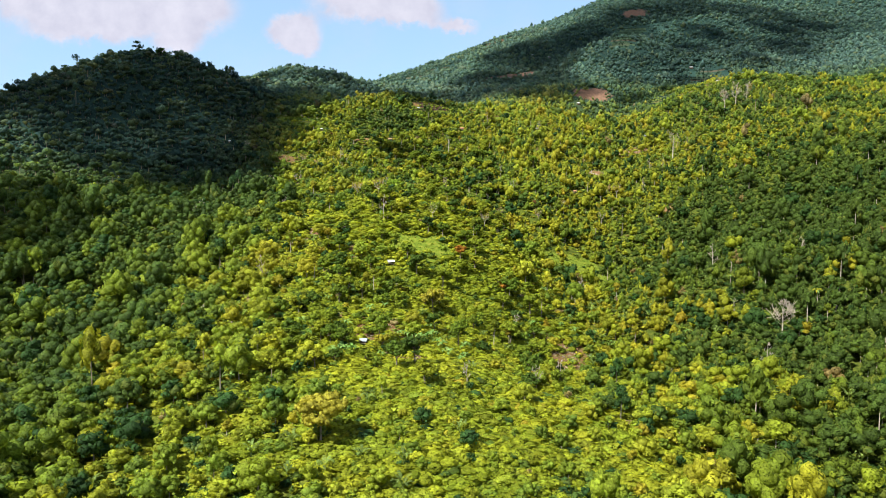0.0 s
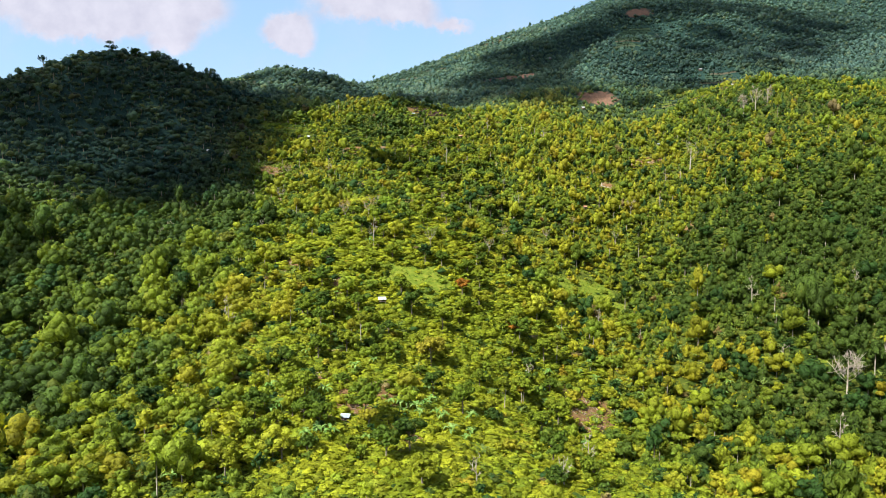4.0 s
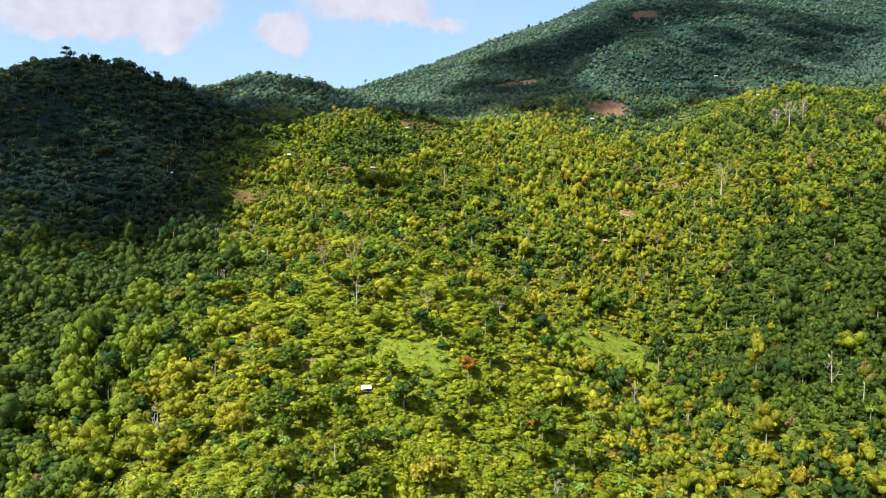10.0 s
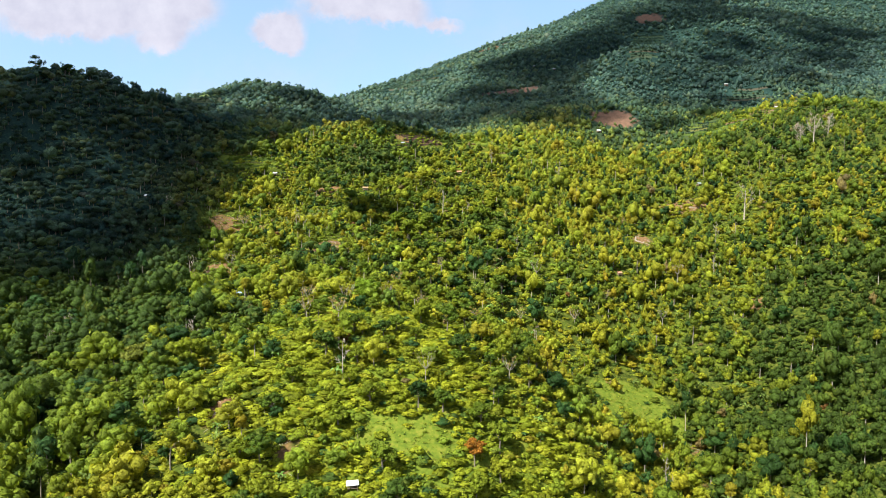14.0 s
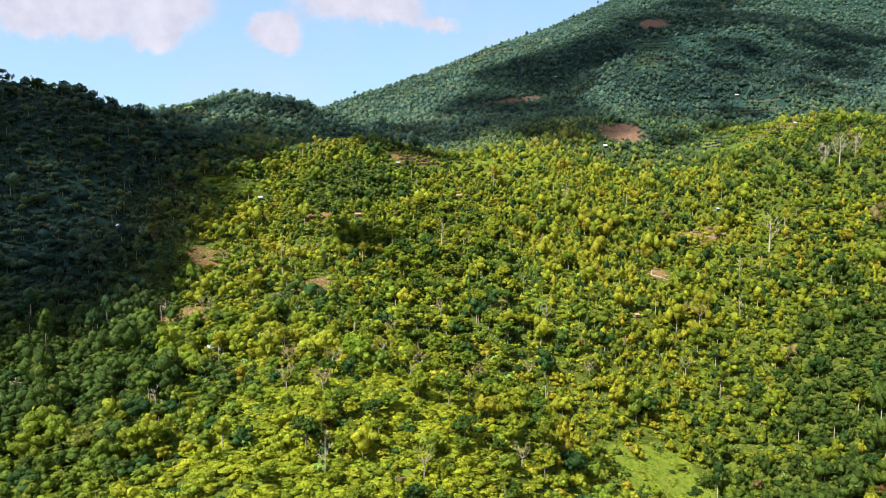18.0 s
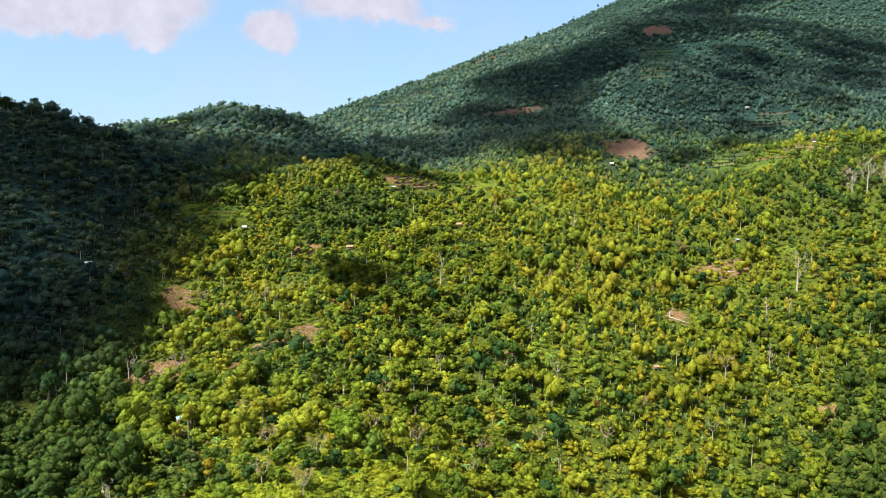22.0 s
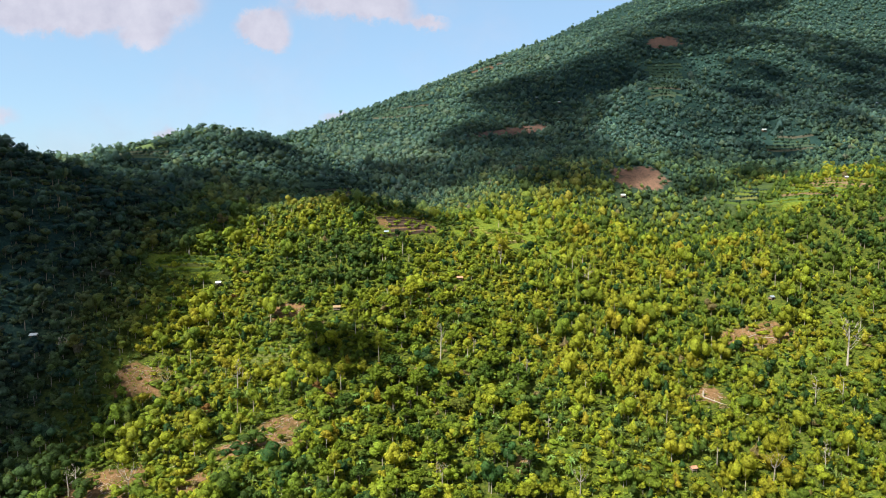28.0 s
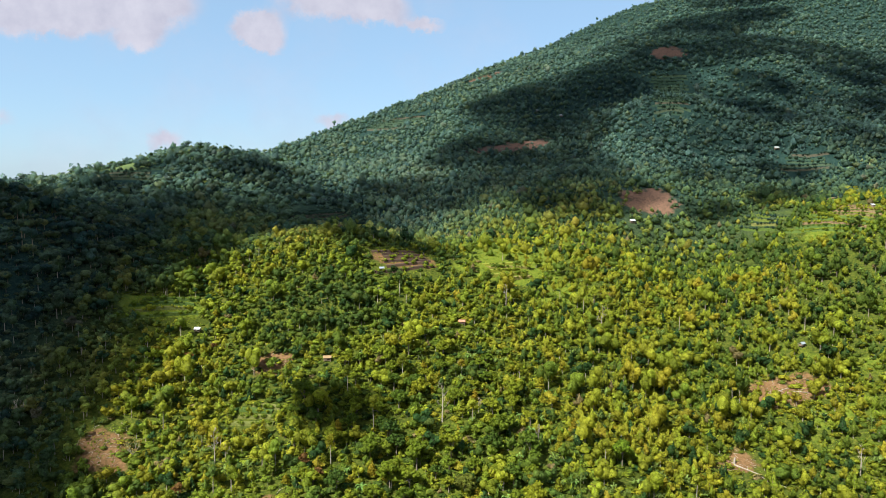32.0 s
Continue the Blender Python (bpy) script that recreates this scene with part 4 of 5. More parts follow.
def sparse_tree(seed, height, spread, mat, label, leaves=170):
    """A half-leafless tree: pale forked stem under a thin flat canopy of sprays."""
    r = np.random.RandomState(seed)
    root = new("sparse_tree")
    tagged(root, label, "tree", "thin-crowned pale trees")
    fork = np.array((r.uniform(-0.3, 0.3), r.uniform(-0.3, 0.3), height * 0.45))
    part("trunk", mesh_of("trunk", *tube([(0, 0, -0.6), fork * (0.4, 0.4, 0.5), fork], [0.20, 0.16, 0.13], 6), [MAT_PALE], smooth=True), root)
    tips = []
    for k in range(6):
        a = 2 * math.pi * (k + r.uniform(-0.25, 0.25)) / 6
        e = fork + (spread * 0.75 * math.cos(a), spread * 0.75 * math.sin(a), height * r.uniform(0.36, 0.5))
        m1 = (fork + e) / 2 + (0, 0, -0.06 * height)
        pieces = [tube([fork, m1, e], [0.10, 0.07, 0.03], 5)]
        for _ in range(4):
            s2 = m1 + (e - m1) * r.uniform(0.1, 0.9)
            e2 = s2 + r.normal(size=3) * spread * 0.2 + (0, 0, height * 0.12)
            pieces.append(tube([s2, e2], [0.05, 0.025], 4))
            tips.append((e2[0], e2[1], e2[2], spread * 0.24, spread * 0.24, spread * 0.10))
        part("limb", mesh_of("limb", *join(*pieces), [MAT_PALE], smooth=True), root)
    part("crown", mesh_of("crown", *leaf_cards(r, tips, leaves, 0.5, 0.6, (0.2, 1.1)), [mat], smooth=True), root)
    return root


thin_kinds = [sparse_tree(380, 8.5, 3.6, MAT_OCHRE, "half-leafless tree with ochre sprays on pale forked limbs"),
              sparse_tree(381, 9.5, 3.8, MAT_CLOVE, "thin-crowned tree with yellow-green sprays on a pale stem"),
              sparse_tree(382, 7.5, 3.0, MAT_OCHRE, "small half-leafless tree with few ochre leaves", 90)]
for k, (tx, ty) in enumerate(((-49, 396), (-21, 407), (-42, 409), (-7, 412), (-33, 382), (2, 464), (-18, 441), (47, 462), (-46, 375), (-34, 365), (-5, 336), (21, 350),
                              (-103, 512), (-96, 459), (61, 441), (78, 455), (104, 452), (36, 436), (15, 420), (120, 478), (-62, 420))):
    if k < 3:
        put(thin_kinds[k], tx, ty, 40 * k)
    else:
        copy_thing(thin_kinds[k % 3], pose(tx, ty, stand(tx, ty), 0, 0, 71 * k)).scale = (0.9 + 0.04 * (k % 5),) * 3

put(broad_tree(315, 12.0, 6.0, 760, 0.62, (MAT_LIVELY, MAT_BARK), "large bright green tree with a heaped leafy crown", lobes=11), -28, 402)
put(broad_tree(316, 11.0, 4.2, 620, 0.6, (MAT_LIVELY, MAT_BARK), "tall bright green tree among clove trees", lobes=9), 66, 508)
put(broad_tree(317, 10.5, 5.6, 700, 0.62, (MAT_OLIVE, MAT_BARK), "wide olive-green tree with a feathery crown", lobes=11), -97, 360)
put(broad_tree(318, 9.0, 4.6, 620, 0.6, (MAT_OLIVE, MAT_BARK), "broad dull olive tree above the undergrowth", lobes=9), 10, 493)


def palm(seed, height, label):
    """A coconut palm: slim curved stem and a head of drooping fronds."""
    r = np.random.RandomState(seed)
    root = new("coconut_palm")
    tagged(root, label, "palm", "coconut palms")
    top = np.array((r.uniform(-0.6, 0.6), r.uniform(-0.6, 0.6), height))
    part("trunk", mesh_of("trunk", *tube([(0, 0, -0.6), top * (0.3, 0.3, 0.5), top], [0.20, 0.14, 0.11], 7), [MAT_PALE], smooth=True), root)
    for k in range(14):
        a = 2 * math.pi * k / 14 + r.uniform(-0.15, 0.15)
        out, side = np.array((math.cos(a), math.sin(a), 0)), np.array((-math.sin(a), math.cos(a), 0))
        ln, rise = r.uniform(2.4, 3.2), r.uniform(0.2, 1.5)
        rows = []
        for f in np.linspace(0, 1, 6):
            mid = top + out * ln * f * (1 - 0.15 * f) + np.array((0, 0, rise * math.sin(2.0 * f) - 1.3 * f * f))
            w = 0.34 * math.sin(math.pi * (0.1 + 0.85 * f)) + 0.03
            rows += [mid - side * w - (0, 0, 0.5 * w), mid, mid + side * w - (0, 0, 0.5 * w)]
        quads = [(i * 3 + j, i * 3 + j + 1, i * 3 + j + 4, i * 3 + j + 3) for i in range(5) for j in range(2)]
        part("frond", mesh_of("frond", rows, quads, [MAT_CLOVE if k % 4 else MAT_BANANA], smooth=True), root)
    return root


coconut = put(palm(390, 8.0, "coconut palm with drooping yellow-green fronds above the groves"), -74, 514)
for k, (tx, ty, ts) in enumerate(((98, 555, 0.95), (89, 539, 0.85), (147, 268, 1.0), (126, 300, 0.9))):
    copy_thing(coconut, pose(tx, ty, stand(tx, ty), 0, 0, 80 * k)).scale = (ts, ts, ts)


def slender_tree(seed, height, label):
    """A tall thin pale stem with a small open crown."""
    r = np.random.RandomState(seed)
    lo = [(0, 0, height * 0.88, 1.5, 1.5, 1.2), (0.9, 0.3, height * 0.74, 1.1, 1.0, 0.8), (-0.8, -0.4, height * 0.66, 1.0, 1.1, 0.7)]
    crown = mesh_of("crown", *join(leaf_cards(r, lo, 120, 0.5), lumps(r, lo, 2, 0.9, 0.3)), [MAT_CLOVE], smooth=True)
    v, q = limbs(r, height * 1.2, lo, 0.15)
    return plant("slender_tree", label, "tree", mesh_of("trunk", v, q, [MAT_PALE], smooth=True), crown, "pale-stemmed trees of the groves")


def scatter_copies(kinds, count, x0, x1, y0, y1, seed, low=0.8, high=1.2):
    """The first of each kind and its copies at free spots of a stretch."""
    x, y, r = scatter(x0, x1, y0, y1, math.sqrt((x1 - x0) * (y1 - y0) / (count * 1.6)), seed)
    for n, i in enumerate(r.permutation(len(x))[:count]):
        m = pose(x[i], y[i], stand(x[i], y[i]), 0, 0, r.uniform(0, 360))
        if n < len(kinds):
            ob = kinds[n]
            ob.matrix_basis = m
        else:
            ob = copy_thing(kinds[n % len(kinds)], m)
        s = r.uniform(low, high)
        ob.scale = (s, s, s * r.uniform(0.95, 1.1))


scatter_copies([slender_tree(350 + i, h, "tall slender tree with a pale stem and small crown") for i, h in enumerate((9.5, 11.5, 8.0))], 70, -70, 190, 250, 560, 351)
scatter_copies([bare_tree(360 + i, h, 2.4, 0.17, "thin pale leafless tree rising above the canopy", twigs=4) for i, h in enumerate((8.0, 10.5, 6.5))], 26, -130, 210, 210, 620, 361)
for k, (bx, by) in enumerate(((-38, 212), (-14, 234), (62, 300), (98, 278), (-2, 222), (40, 470))):
    scatter_copies([banana(370 + k, "banana plant with broad arching pale-green leaves", "banana plants")], 9, bx - 11, bx + 11, by - 8, by + 8, 371 + k, 0.8, 1.15)


def ridge_tree(seed, height, label):
    """Tall stem with separate flat tufts, seen against the sky."""
    r = np.random.RandomState(seed)
    lo = [(0, 0, height * 0.92, 3.2, 2.8, 1.3), (-2.2, 0.4, height * 0.68, 2.6, 2.0, 1.0), (2.4, -0.3, height * 0.60, 2.4, 2.0, 0.9), (0.3, 1.0, height * 0.48, 1.8, 1.6, 0.8)]
    crown = mesh_of("crown", *join(leaf_cards(r, lo, 260, 0.8), lumps(r, lo, 2, 0.7, 0.3)), [MAT_DARK])
    v, q = limbs(r, height * 1.35, lo, 0.28)
    return plant("ridge_tree", label, "tree", mesh_of("trunk", v, q, [MAT_BARK], smooth=True), crown)


put(ridge_tree(340, 14, "tall dark tree with tufted layers on the hilltop"), -268, 616)
put(broad_tree(341, 8, 3.6, 300, 0.8, (MAT_DARK, MAT_BARK), "dark bushy tree on the hilltop"), -252, 624)
crest = ridge_tree(344, 8, "dark tree with tufted layers along the hill's crest")
put(crest, -250, 625)
for k, (cx, cy, cs) in enumerate(((-318, 591, 1.2), (-305, 595, 1.0), (-290, 603, 0.9), (-240, 631, 0.8), (-226, 643, 0.8))):
    copy_thing(crest, pose(cx, cy, stand(cx, cy), 0, 0, 47 * k)).scale = (cs * 0.8, cs * 0.8, cs * 0.8)
knoll = broad_tree(342, 7, 2.8, 220, 0.8, (MAT_DARK, MAT_BARK), "dark tree with a rounded crown on the far crest", "trees of the far crest")
put(knoll, -168, 822)
for k, (cx, cy, cs) in enumerate(((-170, 831, 0.8), (-137, 836, 0.9), (-122, 838, 0.7), (-111, 844, 1.0), (-96, 848, 1.1), (-236, 823, 0.8), (-262, 815, 0.7), (-208, 826, 0.7), (-286, 806, 0.9), (-310, 800, 0.7), (-186, 826, 0.6))):
    copy_thing(knoll, pose(cx, cy, stand(cx, cy), 0, 0, 53 * k)).scale = (cs, cs, cs)
put(broad_tree(343, 8, 3.0, 200, 0.8, (MAT_DARK, MAT_BARK), "dark tree on the knoll's crest"), -150, 826)

# ---------------------------------------------------------------- clouds above, whose shade lies on the slopes
mat_cloud, n_cloud, b_cloud = material("cloud_white", 1.0)
n_cloud.link(n_cloud.ramp(n_cloud.noise(0.01, 4), [(0.3, (0.74, 0.75, 0.77)), (0.7, (0.84, 0.84, 0.85))]), b_cloud.inputs["Base Color"])


def thinned(m, n, b, share):
    """Cloud that lets a share of the sunlight straight through."""
    clear, both = n.add("ShaderNodeBsdfTransparent"), n.add("ShaderNodeMixShader")
    both.inputs[0].default_value = share
    n.link(b.outputs[0], both.inputs[1]), n.link(clear.outputs[0], both.inputs[2])
    n.link(both.outputs[0], m.node_tree.nodes["Material Output"].inputs[0])


thinned(mat_cloud, n_cloud, b_cloud, 0.68)
mat_thin, n_thin, b_thin = material("cloud_thin", 1.0)
n_thin.link(n_thin.ramp(n_thin.noise(0.01, 4), [(0.3, (0.74, 0.75, 0.77)), (0.7, (0.84, 0.84, 0.85))]), b_thin.inputs["Base Color"])
thinned(mat_thin, n_thin, b_thin, 0.87)
mat_middling, n_middling, b_middling = material("cloud_middling", 1.0)
n_middling.link(n_middling.ramp(n_middling.noise(0.01, 4), [(0.3, (0.74, 0.75, 0.77)), (0.7, (0.84, 0.84, 0.85))]), b_middling.inputs["Base Color"])
thinned(mat_middling, n_middling, b_middling, 0.68)
CLOUD_BASE = 1000.0


def cloud(seed, spots, mat=mat_cloud):
    """A flat-bottomed heap of billows; spots: across, along and radius of the ground that each part shades."""
    r = np.random.RandomState(seed)
    bm = bmesh.new()
    for x, y, rad in spots:
        z = stand(x, y)
        c = Vector((x, y, z)) + SUN * ((CLOUD_BASE - z) / SUN.z)
        for k in range(7):
            a, d = r.uniform(0, 6.28), rad * (0.0 if k == 0 else r.uniform(0.35, 0.75))
            s = rad * (0.85 if k == 0 else r.uniform(0.30, 0.5))
            at = c + Vector((d * math.cos(a), d * math.sin(a), r.uniform(0, 0.2) * rad))
            made = bmesh.ops.create_icosphere(bm, subdivisions=2, radius=1.0)["verts"]
            for v in made:
                p = v.co.copy()
                k2 = 1 + 0.28 * noise.fractal(p * 2.2 + at * 0.013, 1.0, 2.0, 4)
                q = p * s * k2
                v.co = at + Vector((q.x, q.y, max(q.z * 0.5, -0.10 * s)))
    me = bpy.data.meshes.new("cloud")
    bm.to_mesh(me)
    bm.free()
    for f in me.polygons:
        f.use_smooth = True
    me.materials.append(mat)
    tagged(new("cloud", me), "white cumulus cloud high above the hillside", "cloud", "fair-weather clouds")


cloud(1, [(-204, 546, 76), (-210, 684, 78), (-288, 558, 80), (-226, 500, 78), (-152, 636, 44), (-276, 732, 44), (-275, 384, 78), (-400, 560, 110), (-150, 500, 30), (-180, 440, 34), (-205, 350, 38), (-140, 512, 24), (-150, 472, 22), (-136, 548, 18), (-140, 500, 28), (-134, 484, 20), (-142, 530, 24), (-128, 508, 16), (-160, 460, 30), (-165, 590, 44), (-180, 640, 56), (-240, 640, 80), (-150, 690, 50), (-215, 750, 40)])
cloud(2, [(-72, 720, 62), (114, 786, 62), (0, 822, 64), (-132, 702, 62), (54, 924, 64), (-54, 762, 64), (-140, 748, 34), (-18, 656, 27), (-45, 668, 24), (96, 752, 34), (198, 748, 20), (246, 740, 26), (264, 766, 26), (288, 816, 26)])
cloud(3, [(462, 1146, 108), (150, 1080, 108), (462, 1350, 108), (318, 1128, 108), (102, 942, 106), (378, 1296, 106), (558, 1452, 108), (132, 1038, 108), (240, 1060, 90), (372, 1014, 36), (354, 954, 24), (324, 888, 24), (102, 852, 78), (528, 1338, 56), (300, 1230, 50)], mat_middling)
cloud(4, [(-36, 531, 20), (-27, 539, 16), (-42, 540, 15), (-34, 534, 17)])
cloud(5, [(235, 880, 84), (412, 935, 90), (340, 856, 66), (282, 976, 90), (240, 798, 48), (450, 1000, 90), (520, 1040, 90), (588, 1086, 100), (330, 950, 80), (-150, 806, 46), (-110, 795, 40), (-205, 790, 30)], mat_thin)

# ---------------------------------------------------------------- huts, terraces, felled wood


def plain(name, a, c, scale=3.0, rough=0.8, metal=0.0):
    m, n, b = material(name, rough)
    geo = n.add("ShaderNodeNewGeometry").outputs["Position"]
    n.link(n.ramp(n.noise(scale, 5, 0.65, geo), [(0.3, a), (0.7, c)]), b.inputs["Base Color"])
    b.inputs["Metallic"].default_value = metal
    bumped(n, b, n.noise(scale * 5, 3, 0.6, geo), 0.3, 0.02)
    return m


ROOFS = {
    "white": plain("white_sheet", (0.40, 0.39, 0.38), (0.58, 0.57, 0.56), 1.0, 0.5), "red": plain("faded_red_sheet", (0.42, 0.12, 0.12), (0.58, 0.24, 0.24), 1.0, 0.5),
    "grey": plain("grey_sheet", (0.16, 0.18, 0.20), (0.30, 0.32, 0.34), 1.0, 0.4), "blue": plain("blue_tarpaulin", (0.16, 0.28, 0.48), (0.40, 0.52, 0.66), 0.8, 0.45),
    "tile": plain("clay_tiles", (0.28, 0.12, 0.07), (0.42, 0.21, 0.12), 2.0, 0.85), "thatch": plain("dry_thatch", (0.19, 0.12, 0.06), (0.32, 0.21, 0.11), 4.0, 0.95),
}
MAT_WOOD = plain("weathered_boards", (0.13, 0.09, 0.06), (0.27, 0.20, 0.14), 5.0, 0.9)


def slab(corners, thick):
    """A four-cornered board of some thickness."""
    c = np.array(corners, float)
    n = unit(np.cross(c[1] - c[0], c[3] - c[0]))
    v = np.concatenate([c, c - n * thick])
    return v, np.array([(0, 1, 2, 3), (7, 6, 5, 4), (0, 4, 5, 1), (1, 5, 6, 2), (2, 6, 7, 3), (3, 7, 4, 0)])


def beam(a, b, w):
    return tube([a, b], [w, w], 4)


def field_hut(label, w, d, h, roof, second=None, walls=True):
    """A field hut: posts, floor, board walls, two roof sheets on rafters and a ridge."""
    root = new("field_hut")
    tagged(root, label, "hut", "field huts of the hillside")
    rise, over = 0.28 * d, 0.35
    for sx in (-1, 1):
        for sy in (-1, 1):
            part("post", mesh_of("post", *beam((sx * w / 2, sy * d / 2, -1.2), (sx * w / 2, sy * d / 2, h), 0.07), [MAT_WOOD]), root)
    part("floor", mesh_of("floor", *slab([(-w / 2, -d / 2, 0.45), (w / 2, -d / 2, 0.45), (w / 2, d / 2, 0.45), (-w / 2, d / 2, 0.45)], 0.08), [MAT_WOOD]), root)
    for sy, m in ((-1, ROOFS[roof]), (1, ROOFS[second or roof])):
        n, rows = 18, []
        for k in range(n + 1):
            x0, lift = -w / 2 - over + (w + 2 * over) * k / n, 0.035 * (k % 2)
            eave, top = (x0, sy * (d / 2 + over), h - over * 0.5 + lift), (x0, sy * 0.02, h + rise + lift)
            rows += [eave, top, (top[0], top[1], top[2] - 0.03), (eave[0], eave[1], eave[2] - 0.03)]
        quads = [(4 * k + j, 4 * k + (j + 1) % 4, 4 * k + 4 + (j + 1) % 4, 4 * k + 4 + j)[::sy] for k in range(n) for j in range(4)]
        quads += [(3, 2, 1, 0)[::sy], (4 * n, 4 * n + 1, 4 * n + 2, 4 * n + 3)[::sy]]
        part("roof_sheet", mesh_of("roof_sheet", rows, quads, [m]), root)
    part("ridge_cap", mesh_of("ridge_cap", *beam((-w / 2 - over, 0, h + rise + 0.06), (w / 2 + over, 0, h + rise + 0.06), 0.11), [ROOFS[roof]]), root)
    if walls:
        for (x0, y0), (x1, y1) in (((-w / 2, d / 2), (w / 2, d / 2)), ((-w / 2, -d / 2), (-w / 2, d / 2)), ((w / 2, -d / 2), (w / 2, d / 2)), ((-w / 2, -d / 2), (0, -d / 2))):
            wall = part("wall", mesh_of("wall", *beam((x0, y0, 0.5), (x1, y1, 0.5), 0.05), [MAT_WOOD]), root)
            for k in range(6):
                z0 = 0.48 + (h - 0.7) * k / 6
                part("board", mesh_of("board", *slab([(x0, y0, z0), (x1, y1, z0), (x1, y1, z0 + (h - 0.7) / 6 - 0.03), (x0, y0, z0 + (h - 0.7) / 6 - 0.03)], 0.04), [MAT_WOOD]), wall)
    return root


HUTS = [
    (-23, 304, 12, 3.2, 2.6, 2.1, "white", "red", "open hut with a white and faded red sheet roof"),
    (-25, 214, -15, 2.6, 2.0, 1.9, "grey", None, "small hut with a grey tin roof among banana plants"),
    (-83, 423, 30, 3.2, 3.0, 2.2, "blue", None, "hut under a pale blue tarpaulin roof"),
    (-162, 531, 5, 3.8, 3.0, 2.2, "white", None, "hut with a bright tin roof in the shade"),
    (-102, 584, -8, 3.6, 3.0, 2.2, "white", None, "hut with a white sheet roof beside small fields"),
    (-43, 567, 4, 4.6, 3.4, 2.3, "thatch", None, "hut with a brown thatched roof among clove trees"),
    (16, 590, -6, 4.0, 3.2, 2.2, "tile", None, "hut with an orange clay-tile roof"),
    (91, 478, 10, 2.8, 2.4, 2.0, "tile", None, "small hut with a faded orange roof"),
    (166, 571, 20, 3.2, 2.8, 2.2, "grey", None, "hut with a grey tin roof above the felled patch"),
    (143, 738, 5, 4.5, 3.6, 2.4, "white", None, "hut with a pale roof below a brown slope"),
    (299, 845, -10, 5.0, 4.0, 2.6, "white", "red", "white-roofed hut high on the mountain slope"),
    (153, 1011, 0, 4.6, 3.6, 2.4, "white", None, "small pale hut in the mountain's shade"),
    (133, 1037, 10, 4.6, 3.6, 2.4, "white", None, "small pale hut in the mountain's shade"),
    (-22, 624, 8, 3.2, 2.8, 2.2, "grey", None, "grey-roofed hut on brown terraces"),
    (-70, 784, 0, 4.0, 3.2, 2.4, "white", None, "pale hut on the shaded terraces"),
    (262, 668, 15, 3.4, 2.8, 2.2, "white", None, "pale shelter among the stepped fields"),
    (454, 926, 0, 5.0, 4.0, 2.4, "white", None, "white-roofed hut on the far slope"),
]
for hx, hy, turn, w, d, h, roof, second, label in HUTS:
    size = 0.74 if hy < 450 else 0.62
    put(field_hut(label, w * size, d * size, h * 0.72, roof, second), hx, hy, turn)

MAT_BEDS = {}
# the upland beds carry distance haze in their muted blue-green colour
for key, stops in {"green": [(0.0, (0.05, 0.085, 0.015)), (0.5, (0.10, 0.125, 0.018)), (1.0, (0.14, 0.13, 0.04))],
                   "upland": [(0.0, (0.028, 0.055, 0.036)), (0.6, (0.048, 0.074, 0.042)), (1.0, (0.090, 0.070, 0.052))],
                   "lime": [(0.0, (0.12, 0.15, 0.014)), (0.6, (0.19, 0.195, 0.018)), (1.0, (0.22, 0.17, 0.06))],
                   "brown": [(0.0, (0.060, 0.036, 0.026)), (0.6, (0.098, 0.060, 0.038)), (1.0, (0.070, 0.080, 0.026))],
                   "mixed": [(0.0, (0.055, 0.100, 0.022)), (0.45, (0.100, 0.135, 0.024)), (0.6, (0.16, 0.105, 0.055)), (1.0, (0.20, 0.135, 0.070))]}.items():
    mb, nb, bb = material("bed_" + key, 0.95)
    geo_b = nb.add("ShaderNodeNewGeometry").outputs["Position"]
    tone = nb.ramp(nb.add("ShaderNodeObjectInfo").outputs["Random"], stops)
    speck = nb.ramp(nb.noise(1.4, 5, 0.7, geo_b), [(0.3, (0.55, 0.60, 0.5)), (0.7, (1.3, 1.25, 1.2))])
    nb.link(nb.mix(1.0, tone, speck, "MULTIPLY"), bb.inputs["Base Color"])
    bumped(nb, bb, nb.noise(2.5, 4, 0.65, geo_b), 0.7, 0.25)
    MAT_BEDS[key] = mb


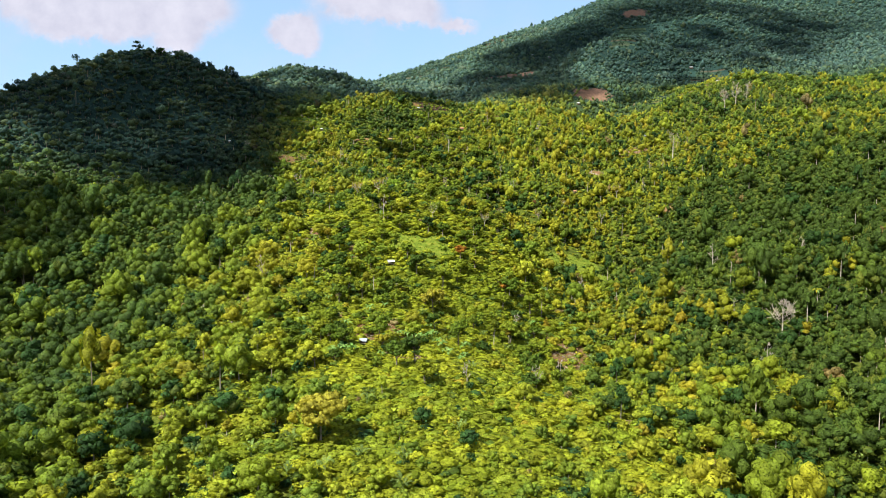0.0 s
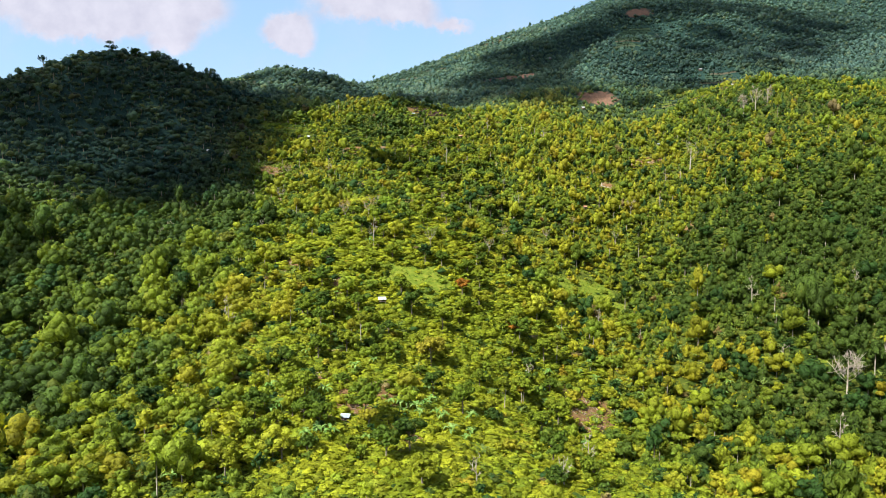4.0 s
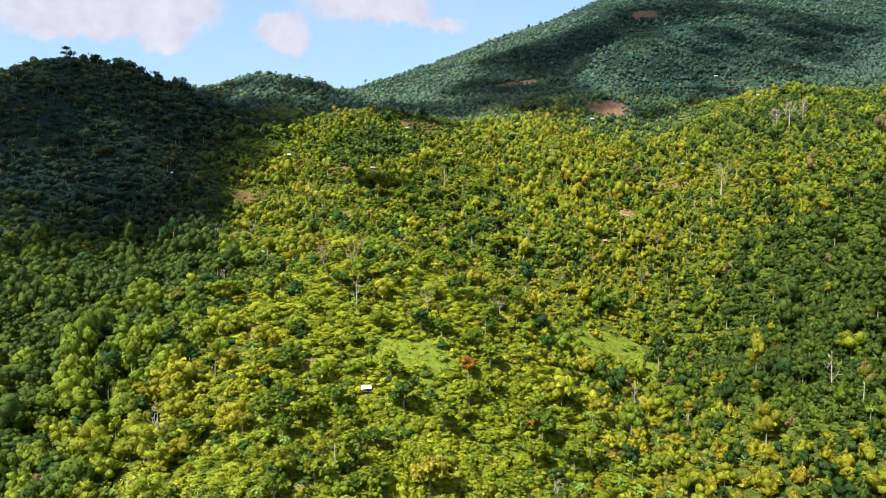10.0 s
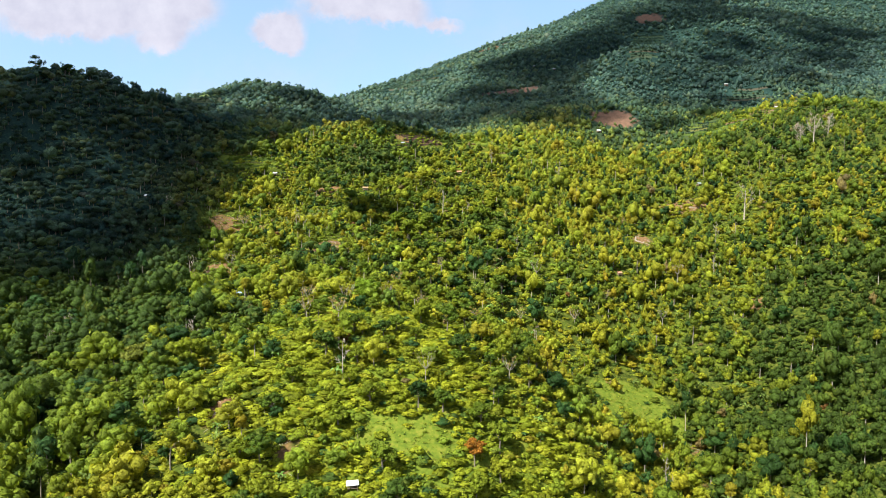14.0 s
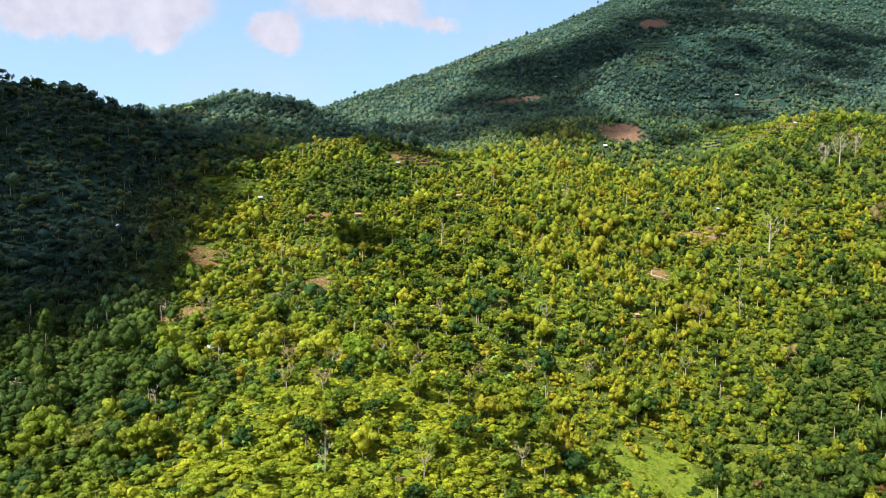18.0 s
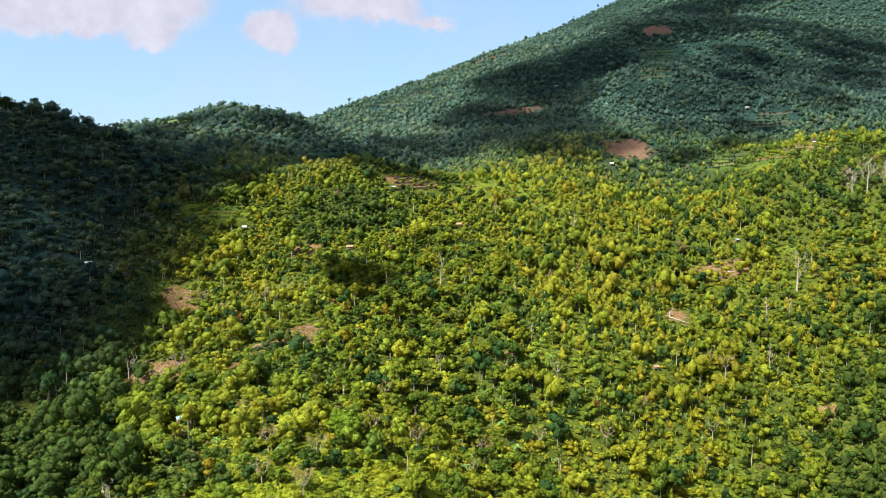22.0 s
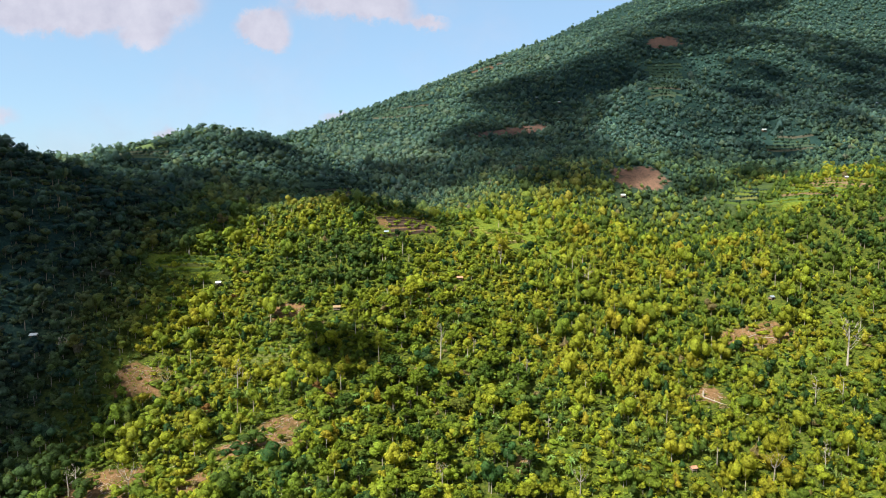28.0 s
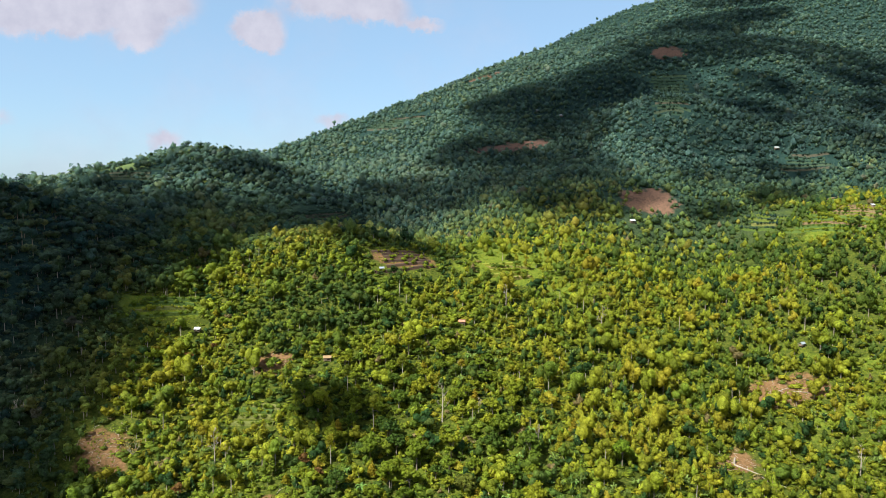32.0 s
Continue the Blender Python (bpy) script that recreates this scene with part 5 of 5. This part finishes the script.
def terraces(label, x, y, width, steps, depth, look_of, seed):
    """Stepped beds along the slope, each flat across and held by a bank."""
    r = np.random.RandomState(seed)
    root = new("terraced_field")
    root.matrix_basis = pose(x, y, stand(x, y))
    base = np.array((x, y, stand(x, y)))
    e = 3.0
    gx = (stand(x + e * 3, y) - stand(x - e * 3, y)) / (6 * e)
    gy = (stand(x, y + e * 3) - stand(x, y - e * 3)) / (6 * e)
    up = unit(np.array((gx, gy)))
    along = np.array((up[1], -up[0]))
    tagged(root, label, "field", "terraced fields of the slopes")
    for k in range(steps):
        off = (k - (steps - 1) / 2) * depth
        half = width / 2 * r.uniform(0.65, 1.05)
        shift = r.uniform(-0.12, 0.12) * width
        n = max(6, int(half * 2 / 5))
        rows = []
        for i in range(n + 1):
            a = shift - half + 2 * half * i / n
            mid = np.array((x, y)) + along * a + up * (off + 0.8 * math.sin(a * 0.13 + k))
            zc = stand(mid[0], mid[1]) + 0.35 * depth * 0.3 + 0.25
            f, bk = mid - up * depth * 0.42, mid + up * depth * 0.46
            rows.append([(f[0], f[1], zc - 2.4), (f[0] + up[0] * 0.35, f[1] + up[1] * 0.35, zc), (bk[0], bk[1], zc + 0.1), (bk[0], bk[1], zc - 2.4)])
        v = np.array(rows).reshape(-1, 3) - base
        q = []
        for i in range(n):
            for j in range(3):
                q.append((i * 4 + j, i * 4 + j + 1, i * 4 + j + 5, i * 4 + j + 4))
        q += [(0, 3, 2, 1), (n * 4, n * 4 + 1, n * 4 + 2, n * 4 + 3)]
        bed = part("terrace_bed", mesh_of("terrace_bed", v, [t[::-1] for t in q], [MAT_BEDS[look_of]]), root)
        bushes = []
        for i in range(int(2 * half / 1.5)):
            f = (i + r.uniform(0, 1)) / int(2 * half / 1.5) * n
            j = min(int(f), n - 1)
            edge = v[j * 4 + 1] * (1 - (f - j)) + v[j * 4 + 5] * (f - j)
            size = r.uniform(0.35, 1.0) * (1.0 if r.uniform() < 0.8 else 1.7)
            if r.uniform() < (0.45 if look_of == "brown" else 0.75):
                bushes.append((edge[0] + r.normal() * 0.4, edge[1] + r.normal() * 0.4, edge[2] + size * 0.3, size * 1.2, size, size))
        if bushes:
            leafy = MAT_HAZED if y > 690 else MAT_BROAD
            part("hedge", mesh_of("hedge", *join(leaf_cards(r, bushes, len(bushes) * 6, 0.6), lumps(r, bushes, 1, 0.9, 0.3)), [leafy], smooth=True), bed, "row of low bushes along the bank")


for i, (label, fx, fy, wd, st, dp, lk) in enumerate(FIELDS):
    terraces(label, fx, fy, wd, st, dp, lk, 400 + i)


def log(label, length, girth, x, y, turn, name="fallen_log"):
    a, b = pose(x, y, 0, 0, 0, turn) @ Vector((-length / 2, 0, 0)), pose(x, y, 0, 0, 0, turn) @ Vector((length / 2, 0, 0))
    pts = []
    for f in np.linspace(0, 1, 7):
        p = a.lerp(b, f)
        pts.append((p.x - x, p.y - y, stand(p.x, p.y) - stand(x, y) + girth * 0.8))
    root = new(name)
    part("trunk", mesh_of("trunk", *tube(pts, list(np.linspace(girth, girth * 0.5, 7)), 7), [MAT_PALE], smooth=True), root)
    part("broken_limb", mesh_of("broken_limb", *tube([pts[3], np.array(pts[3]) + (0.4, 1.2, 0.9)], [girth * 0.4, girth * 0.2], 5), [MAT_PALE], smooth=True), root)
    tagged(root, label, "log")
    return put(root, x, y)


log("long pale felled trunk lying on cleared ground", 9, 0.32, 114, 514, -28)
log("pale felled trunk lying below the cleared patch", 10, 0.28, 121, 508, -40)
log("grey felled log across the brown patch", 7, 0.25, 146, 550, 10)
log("grey felled log across the brown patch", 6, 0.22, 152, 547, -25)
stump = new("tree_stump")
part("wood", mesh_of("wood", *tube([(0, 0, -0.5), (0, 0, 1.0), (0.1, 0, 2.4)], [0.5, 0.38, 0.3], 8), [MAT_PALE], smooth=True), stump)
put(tagged(stump, "pale broken stump beside a felled trunk", "stump"), 110.5, 517)


def sticks():
    """Cut branches strewn over the bare patches."""
    r = np.random.RandomState(61)
    pieces = []
    for cx, cy, a, b, bare in CLEARINGS:
        if bare < 1 or cy > 600:
            continue
        for _ in range(int(a * b * 0.8)):
            x, y = cx + r.normal() * a * 0.6, cy + r.normal() * b * 0.6
            t, ln = r.uniform(0, 6.28), r.uniform(0.6, 2.2)
            p0 = np.array((x, y, stand(x, y) + 0.1))
            x1, y1 = x + ln * math.cos(t), y + ln * math.sin(t)
            pieces.append(tube([p0, (x1, y1, stand(x1, y1) + r.uniform(0.1, 0.5))], [0.07, 0.04], 4))
    v, q = join(*pieces)
    tagged(new("cut_branches", mesh_of("cut_branches", v, q, [MAT_PALE])), "pale cut branches strewn over bare soil", "branches", kind="stuff")


sticks()
